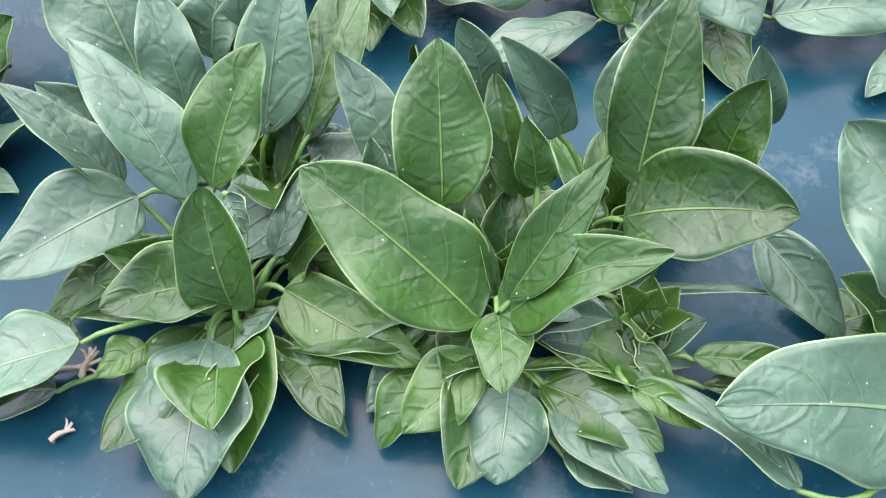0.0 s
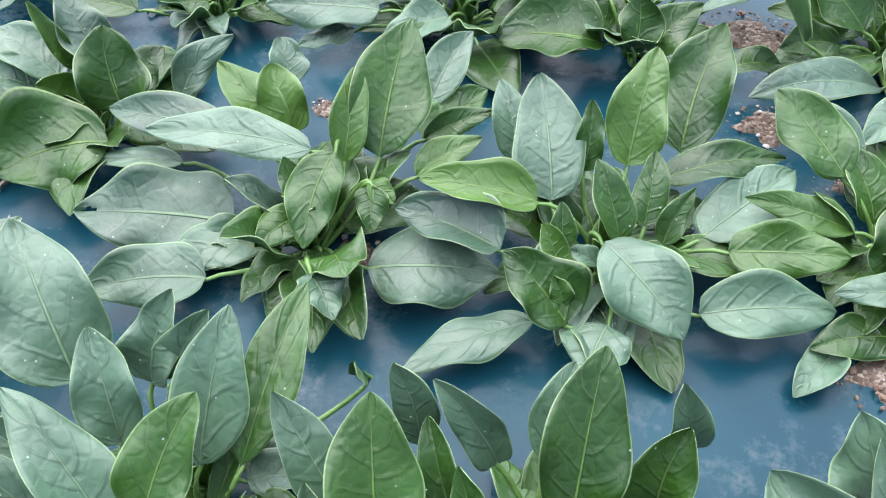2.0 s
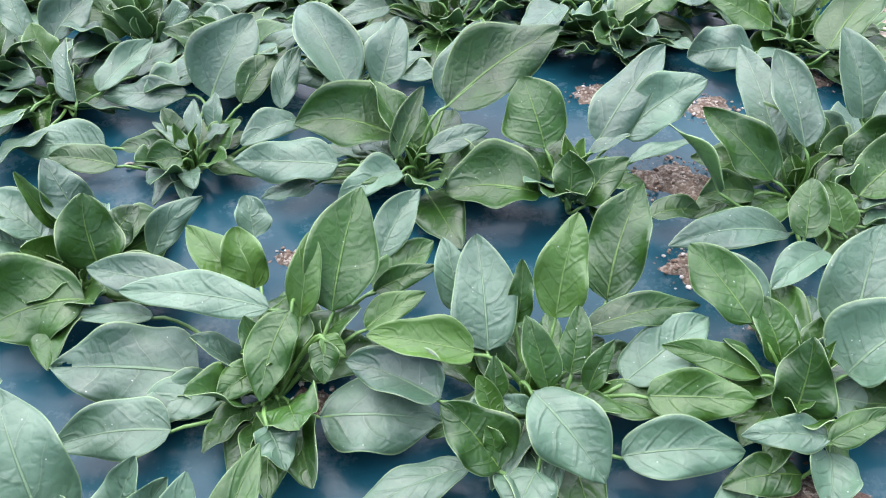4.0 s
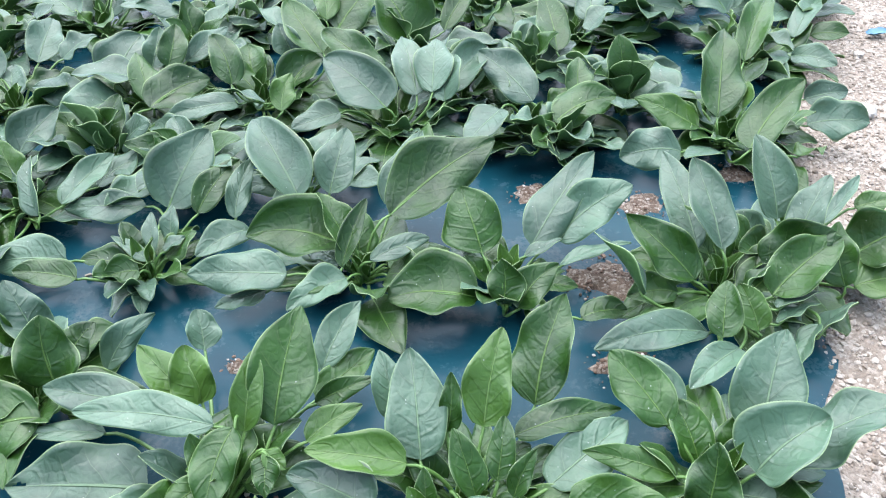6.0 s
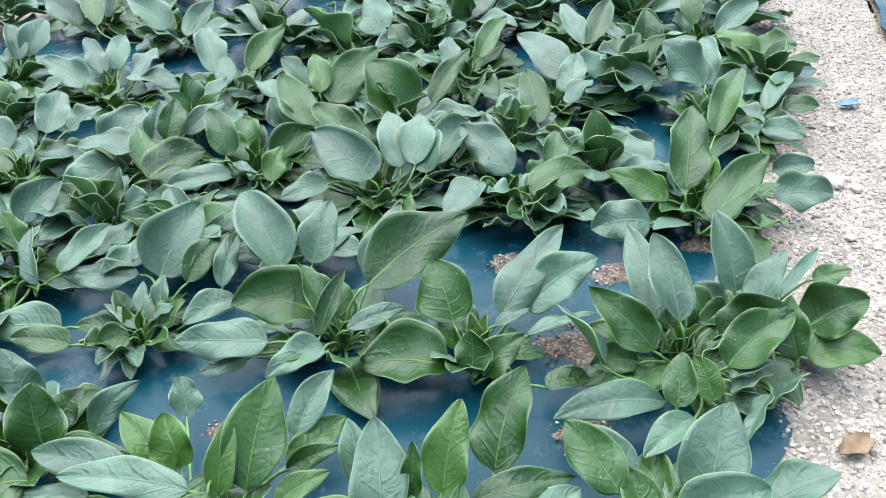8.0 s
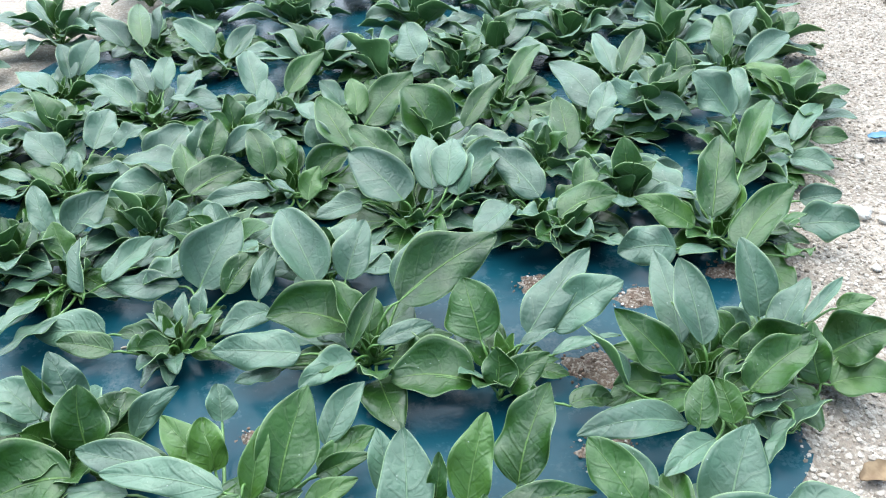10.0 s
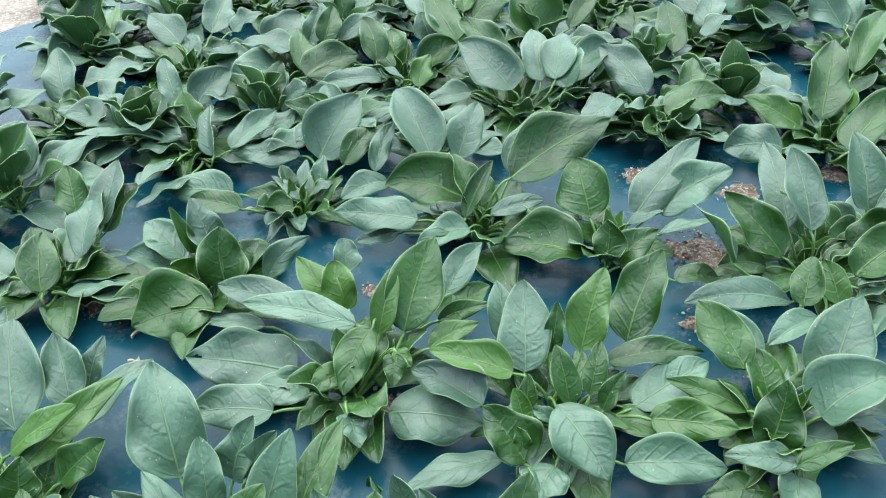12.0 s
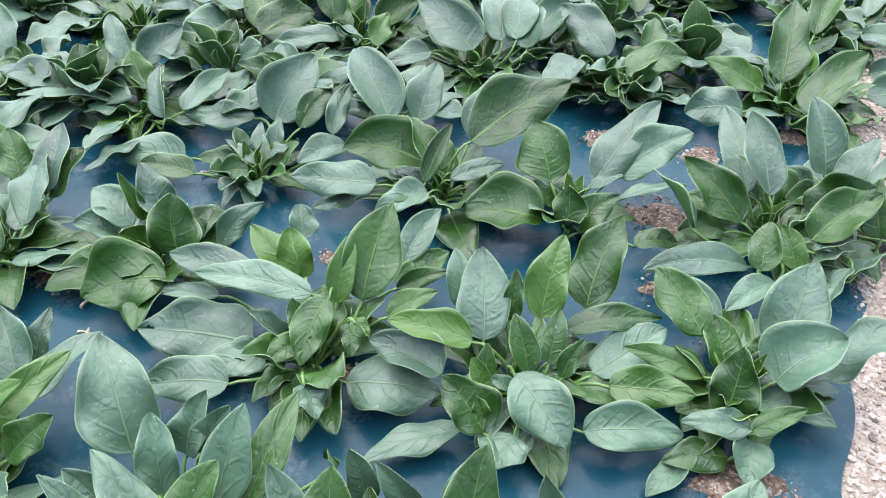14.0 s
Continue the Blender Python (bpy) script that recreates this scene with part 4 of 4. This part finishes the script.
leaf(p, (-0.1, -4.8, 3.0), (-7.3, -9.1, 5.0), 4.8)
leaf(p, (-0.4, -9.2, 3.0), (-4.8, -18.4, 3.0), 4.6)
leaf(p, (4.7, -8.0, 3.0), (12.8, -9.1, 3.0), 4.0)
leaf(p, (-4.5, -3.4, 4.3), (-17.6, -8.9, 7.7), 5.4)
leaf(p, (6.7, -11.3, 6.0), (4.8, -3.1, 11.0), 3.3)
leaf(p, (0.4, -11.5, 5.0), (-3.2, -19.7, 5.0), 3.7)
leaf(p, (3.2, -15.0, 4.0), (-2.2, -24.3, 4.0), 4.1)
fill(p, 1.30, 16)
p = spinach(-0.284, 1.508)
leaf(p, (-3.9, -0.2, 6.0), (-0.1, 8.8, 11.0), 8.6, -14, tone="pale_sheen")
leaf(p, (-1.7, -5.4, 5.0), (-10.2, -14.4, 6.0), 8.5, 46, tone="pale_sheen")
leaf(p, (-8.3, -5.2, 5.0), (-19.2, 1.0, 5.0), 6.4, 47, tone="pale_sheen")
leaf(p, (4.7, -12.5, 7.0), (14.0, -4.6, 8.0), 7.7, -72, tone="top")
leaf(p, (4.1, -8.5, 6.0), (0.6, 0.9, 11.0), 5.3, -30, tone="top")
leaf(p, (2.3, -2.2, 7.0), (-10.3, -3.0, 9.0), 8.3)
leaf(p, (4.3, -13.5, 4.0), (-2.4, -17.3, 4.0), 4.2)
fill(p, 1.50, 21)
p = spinach(-0.064, 1.498)
leaf(p, (11.5, 7.5, 7.0), (4.5, 19.5, 13.0), 7.4, -8, tone="top")
leaf(p, (-4.2, -4.2, 7.0), (-8.0, 3.7, 13.0), 5.5, 34, tone="top")
leaf(p, (-2.5, -9.2, 6.0), (-14.3, -13.0, 6.0), 4.8, 59, tone="pale_sheen")
leaf(p, (6.1, 8.4, 6.0), (3.2, 12.4, 11.0), 5.4, -11, tone="pale_sheen")
leaf(p, (5.7, -5.0, 6.0), (11.5, 1.0, 9.0), 6.5, -58, tone="top")
leaf(p, (4.9, -12.7, 6.0), (6.8, -6.8, 10.0), 4.3, -65, tone="young")
leaf(p, (-15.7, -0.4, 9.0), (-14.6, 6.6, 14.0), 5.1)
leaf(p, (-19.1, 1.7, 8.0), (-17.9, 8.1, 13.0), 4.6)
leaf(p, (-12.8, 1.9, 9.0), (-5.8, 9.2, 12.0), 4.0)
leaf(p, (1.8, -9.4, 6.0), (-7.2, -6.4, 7.0), 3.3)
leaf(p, (-1.7, -13.3, 4.0), (-10.4, -14.9, 4.0), 4.8)
fill(p, 1.50, 21)
p = spinach(0.168, 1.369)
leaf(p, (-0.2, -3.8, 8.0), (-10.5, 5.5, 13.0), 8.4, 38, tone="pale_sheen")
leaf(p, (5.0, 0.1, 8.0), (3.1, 12.7, 13.0), 7.1, -8, tone="pale_sheen")
leaf(p, (-0.9, 8.2, 8.0), (-11.0, 17.1, 13.0), 6.6, 20, tone="top")
leaf(p, (9.8, 1.7, 7.0), (18.6, 11.7, 11.0), 6.9, -36, tone="pale_sheen")
leaf(p, (6.0, 23.7, 7.0), (-0.4, 32.2, 15.0), 10.6, 4, tone="top")
leaf(p, (-8.2, -1.2, 6.0), (-16.4, -4.3, 5.0), 5.2, 34, tone="pale_sheen")
leaf(p, (7.6, -0.9, 9.0), (9.1, 8.9, 14.0), 6.9)
leaf(p, (9.6, -2.4, 8.0), (12.1, 4.8, 13.0), 7.4)
leaf(p, (3.3, -7.8, 6.0), (-0.2, -8.3, 7.0), 5.1)
fill(p, 1.50, 21)
p = spinach(0.058, 1.830)
leaf(p, (1.5, -12.7, 6.0), (12.4, -3.3, 14.0), 9.3, -67, tone="top")
leaf(p, (-0.2, -12.5, 8.0), (-1.7, -3.7, 13.0), 5.0, 39, tone="young")
leaf(p, (23.4, -14.9, 6.0), (32.9, -3.3, 13.0), 4.6, -57, tone="top")
leaf(p, (18.6, -11.4, 9.0), (17.0, -4.8, 13.0), 7.6)
fill(p, 1.50, 21)
p = spinach(0.118, 2.150)
leaf(p, (-1.6, -18.6, 5.5), (-11.3, -15.3, 16.4), 11.8)
leaf(p, (0.7, -11.3, 9.0), (-5.9, -3.4, 13.0), 7.2)
leaf(p, (7.8, -11.7, 9.0), (4.3, -0.2, 14.0), 9.5)
leaf(p, (0.7, -20.8, 5.3), (-9.1, -13.4, 10.7), 7.7)
leaf(p, (13.3, -20.9, 8.0), (9.3, -15.9, 12.0), 7.0)
fill(p, 1.50, 21)
p = spinach(-0.156, 1.825)
leaf(p, (-2.4, -0.1, 8.0), (-6.3, 12.5, 14.0), 6.6, 10, tone="pale_sheen")
leaf(p, (4.6, 1.2, 8.0), (12.1, 14.5, 13.0), 5.6, -35, tone="top")
leaf(p, (12.1, -9.7, 5.0), (2.8, -3.6, 8.0), 6.4)
leaf(p, (0.2, -4.4, 7.0), (-0.3, 2.6, 11.0), 4.6)
leaf(p, (-2.2, -2.9, 5.0), (-3.6, -0.1, 8.0), 5.2, young=True)
leaf(p, (-8.4, 3.3, 4.0), (-22.7, 0.6, 7.4), 6.0)
fill(p, 1.50, 21)
p = spinach(-0.430, 1.853)
leaf(p, (-3.8, -3.7, 6.0), (-15.1, 4.0, 10.0), 6.4, 39, tone="pale_sheen")
leaf(p, (-1.2, 2.1, 7.0), (-6.8, 11.3, 12.0), 4.7, 9, tone="pale_sheen")
leaf(p, (1.7, 3.7, 7.0), (1.9, 12.1, 12.0), 5.2, -20, tone="pale_sheen")
leaf(p, (-2.1, -3.8, 4.0), (-4.5, -2.5, 7.0), 5.9, young=True)
leaf(p, (7.0, -1.4, 7.0), (9.6, 8.5, 10.0), 5.4)
fill(p, 1.50, 21)
p = spinach(-0.341, 2.235)
leaf(p, (-1.6, -10.0, 7.0), (-11.9, -2.5, 13.0), 8.0, 57, tone="pale_sheen")
leaf(p, (3.8, -11.7, 6.0), (10.2, -2.7, 12.0), 6.1, -73, tone="pale_sheen")
leaf(p, (-20.0, -5.0, 7.0), (-25.5, 13.9, 13.0), 5.8, 24, tone="top")
leaf(p, (3.4, -14.3, 4.6), (-8.3, -11.3, 8.4), 5.9)
fill(p, 1.50, 21)
p = spinach(-0.690, 1.964)
leaf(p, (3.2, 5.0, 6.0), (5.7, 14.0, 12.0), 6.8, -33, tone="pale_sheen")
leaf(p, (1.7, 3.2, 6.0), (-2.0, 11.0, 12.0), 4.7, -9, tone="pale_sheen")
leaf(p, (-0.5, -4.6, 5.0), (-10.7, 2.9, 8.0), 7.6)
leaf(p, (2.8, -10.8, 4.0), (-5.8, -9.8, 3.0), 3.4)
fill(p, 1.50, 21)
p = spinach(-0.585, 2.359)
leaf(p, (-1.2, -14.4, 6.0), (-10.8, -8.5, 12.0), 7.4, 66, tone="pale_sheen")
leaf(p, (6.5, -10.5, 7.0), (7.0, -0.6, 14.0), 7.1)
fill(p, 1.50, 21)
p = spinach(-0.513, 1.506)
leaf(p, (1.6, 11.4, 5.0), (2.5, 22.7, 9.0), 6.5, -22, tone="pale_sheen")
leaf(p, (-3.3, 5.2, 5.0), (-11.4, 11.0, 9.0), 7.1, 15, tone="pale_sheen")
leaf(p, (6.7, 10.7, 6.0), (13.1, 13.8, 9.0), 5.4)
leaf(p, (-8.1, -5.5, 5.0), (-15.6, -16.3, 5.0), 6.7)
leaf(p, (-6.5, -1.7, 5.0), (-17.7, -1.2, 6.0), 4.1)
fill(p, 1.50, 21)
p = spinach(0.416, 1.348)
leaf(p, (0.1, 0.1, 7.0), (-8.2, 10.2, 12.0), 7.3, 30, tone="pale_sheen")
leaf(p, (3.0, -5.4, 6.0), (13.8, -2.8, 9.0), 7.8, -52, tone="top")
leaf(p, (8.7, 3.7, 6.0), (10.0, 10.3, 10.0), 4.8, -19, tone="top")
leaf(p, (12.6, 9.8, 5.0), (19.2, 12.2, 8.0), 3.6, -27, tone="pale_sheen")
leaf(p, (-1.7, -11.8, 4.0), (-6.3, -12.5, 4.0), 4.5)
leaf(p, (-6.1, -3.8, 8.0), (-12.7, -11.7, 6.0), 6.5)
fill(p, 1.50, 21)
p = spinach(0.747, 1.295)
leaf(p, (-11.2, -9.4, 5.0), (-21.6, -10.6, 5.0), 7.7, 52, tone="pale_sheen")
leaf(p, (-3.9, -4.3, 8.0), (0.7, 10.7, 16.5), 7.8, 12, tone="top")
leaf(p, (-1.5, -12.8, 7.0), (9.3, -4.0, 14.0), 7.1, -51, tone="top")
leaf(p, (9.1, 17.3, 7.0), (18.2, 32.0, 14.0), 5.5, -4, tone="top")
leaf(p, (13.8, -1.4, 4.0), (23.7, -3.3, 5.0), 6.8, -37, tone="pale_sheen")
leaf(p, (17.3, 7.7, 4.0), (25.3, 7.8, 5.0), 4.8, -26, tone="pale_sheen")
leaf(p, (-5.6, 10.0, 5.0), (-15.9, 18.9, 6.0), 9.2, 33, tone="pale_sheen")
leaf(p, (-6.5, -3.8, 6.0), (-17.1, -0.4, 10.0), 6.1, 56, tone="young")
leaf(p, (0.2, -3.8, 9.0), (1.9, -0.1, 12.0), 3.5, young=True)
leaf(p, (-4.4, -8.7, 4.0), (-11.3, -11.6, 5.0), 4.9)
leaf(p, (6.9, -12.4, 5.0), (12.4, -10.9, 5.0), 4.8, young=True)
fill(p, 1.50, 21)
p = spinach(0.913, 1.591)
leaf(p, (-3.3, 8.2, 8.0), (-11.8, 13.7, 16.0), 9.6, 40, tone="pale_sheen")
leaf(p, (-2.2, 9.7, 8.0), (0.1, 20.4, 14.0), 6.0, 15, tone="pale_sheen")
leaf(p, (5.8, -4.5, 4.0), (11.5, -11.6, 5.0), 5.3, -39, tone="pale_sheen")
leaf(p, (12.6, 2.6, 5.0), (19.4, 0.2, 6.0), 4.8, -32, tone="top")
leaf(p, (8.5, 1.3, 5.0), (18.3, 13.5, 8.0), 4.9, -19, tone="pale_sheen")
leaf(p, (14.2, 22.5, 7.0), (6.7, 30.4, 11.0), 7.7, 12, tone="young")
leaf(p, (-7.2, -2.3, 8.0), (-6.6, 0.1, 12.0), 3.5, young=True)
leaf(p, (0.8, -1.2, 6.0), (4.7, -6.6, 6.0), 4.7)
fill(p, 1.50, 21)
p = spinach(0.566, 1.716)
leaf(p, (-6.2, -15.3, 6.0), (-7.1, -1.9, 12.0), 6.6, 53, tone="top")
leaf(p, (2.3, -3.9, 7.0), (5.7, 6.3, 12.0), 6.2, -19, tone="pale_sheen")
leaf(p, (3.1, 3.6, 7.0), (-5.5, 20.9, 11.0), 8.5, 21, tone="pale_sheen")
leaf(p, (12.4, 7.1, 6.0), (24.3, 0.4, 6.0), 5.8, -24, tone="pale_sheen")
leaf(p, (1.5, -8.8, 7.0), (7.1, -4.1, 10.0), 5.5)
fill(p, 1.50, 21)
p = spinach(1.003, 2.067)
leaf(p, (9.0, -14.1, 6.0), (15.8, -21.8, 9.0), 8.2, -54, tone="top")
leaf(p, (1.0, -9.5, 8.0), (14.9, 1.5, 12.0), 7.0, -44, tone="pale_sheen")
leaf(p, (-2.8, -3.4, 8.0), (-1.8, 7.6, 15.0), 5.6, 24, tone="top")
leaf(p, (3.6, 7.4, 9.7), (10.3, 16.3, 14.4), 6.1)
fill(p, 1.50, 21)
p = spinach(0.690, 2.082)
leaf(p, (-2.0, -15.3, 8.0), (-4.7, -0.8, 13.0), 5.7, 59, tone="pale_sheen")
leaf(p, (0.1, -15.3, 8.0), (7.6, -0.8, 14.0), 5.7, -46, tone="top")
leaf(p, (-0.7, -14.8, 6.0), (10.7, -13.0, 8.0), 6.3)
fill(p, 1.50, 21)
p = spinach(0.388, 1.896)
leaf(p, (3.0, -0.4, 7.0), (11.2, 12.8, 12.0), 5.1, -25, tone="top")
leaf(p, (-4.2, -5.3, 7.0), (-4.4, 2.5, 11.0), 4.7, 38, tone="pale_sheen")
leaf(p, (-0.4, -17.3, 5.0), (5.7, -12.6, 9.0), 6.4)
fill(p, 1.50, 21)
p = spinach(-0.751, 1.618)
leaf(p, (2.8, -4.8, 5.0), (-0.3, 1.0, 9.0), 3.4, young=True)
leaf(p, (4.6, -4.8, 5.0), (3.5, 5.7, 9.0), 3.5, young=True)
leaf(p, (1.0, -3.4, 3.0), (-8.5, 4.7, 8.0), 2.7, young=True)
leaf(p, (5.3, -4.1, 4.0), (9.0, -3.3, 5.0), 3.4, young=True)
fill(p, 1.50, 21)
p = spinach(-0.661, 1.239)
leaf(p, (5.2, -4.4, 4.0), (-0.1, 0.4, 7.0), 5.1)
leaf(p, (6.5, -2.5, 4.0), (8.0, 0.2, 6.0), 4.6)
leaf(p, (-2.8, 6.3, 3.6), (-7.4, 16.5, 10.4), 6.5)
leaf(p, (5.2, 5.7, 4.0), (6.1, 13.2, 6.0), 5.4)
fill(p, 1.15, 19)

FAR = ((-0.95, 1.9, 0.8), (-1.0, 2.15, 0.75), (-0.85, 1.75, 0.8), (-0.3, 1.3, 0.85), (0.03, 1.2, 0.75), (-0.52, 1.22, 0.9), (0.3, 2.08, 1.0), (0.75, 1.8, 1.0), (0.6, 1.42, 0.95), (0.23, 1.62, 1.0), (0.82, 1.92, 1.0), (-0.2, 1.68, 0.9), (-0.6, 1.72, 0.9), (-0.15, 1.25, 0.85), (1.08, 1.8, 1.0), (1.15, 2.2, 1.1), (0.9, 2.27, 1.1), (0.62, 2.3, 1.1),
       (-0.85, 2.4, 1.2), (-0.456, 2.6, 1.2), (-0.18, 2.5, 1.2), (0.2, 2.45, 1.2), (0.464, 2.48, 1.2), (0.72, 2.5, 1.2), (0.953, 2.527, 1.2), (1.188, 2.488, 1.2),
       (-0.7, 2.8, 1.2), (-0.25, 2.85, 1.2), (0.05, 2.8, 1.2), (0.33, 2.85, 1.2), (0.6, 2.8, 1.2), (0.88, 2.85, 1.2), (1.13, 2.8, 1.2), (1.35, 2.85, 1.2),
       (-0.08, 2.15, 1.1), (0.4, 2.2, 1.1), (0.46, 1.29, 0.75), (0.31, 1.47, 0.85), (0.45, 1.56, 0.85), (-0.75, 1.55, 1.0), (-0.85, 1.2, 1.1), (-0.65, 1.0, 1.1), (-0.68, 0.62, 1.1), (-0.6, 0.3, 1.0), (0.6, 0.3, 1.0))
for i, (px, py, sz) in enumerate(FAR):
    whole_plant(px, py, sz, 100 + i)
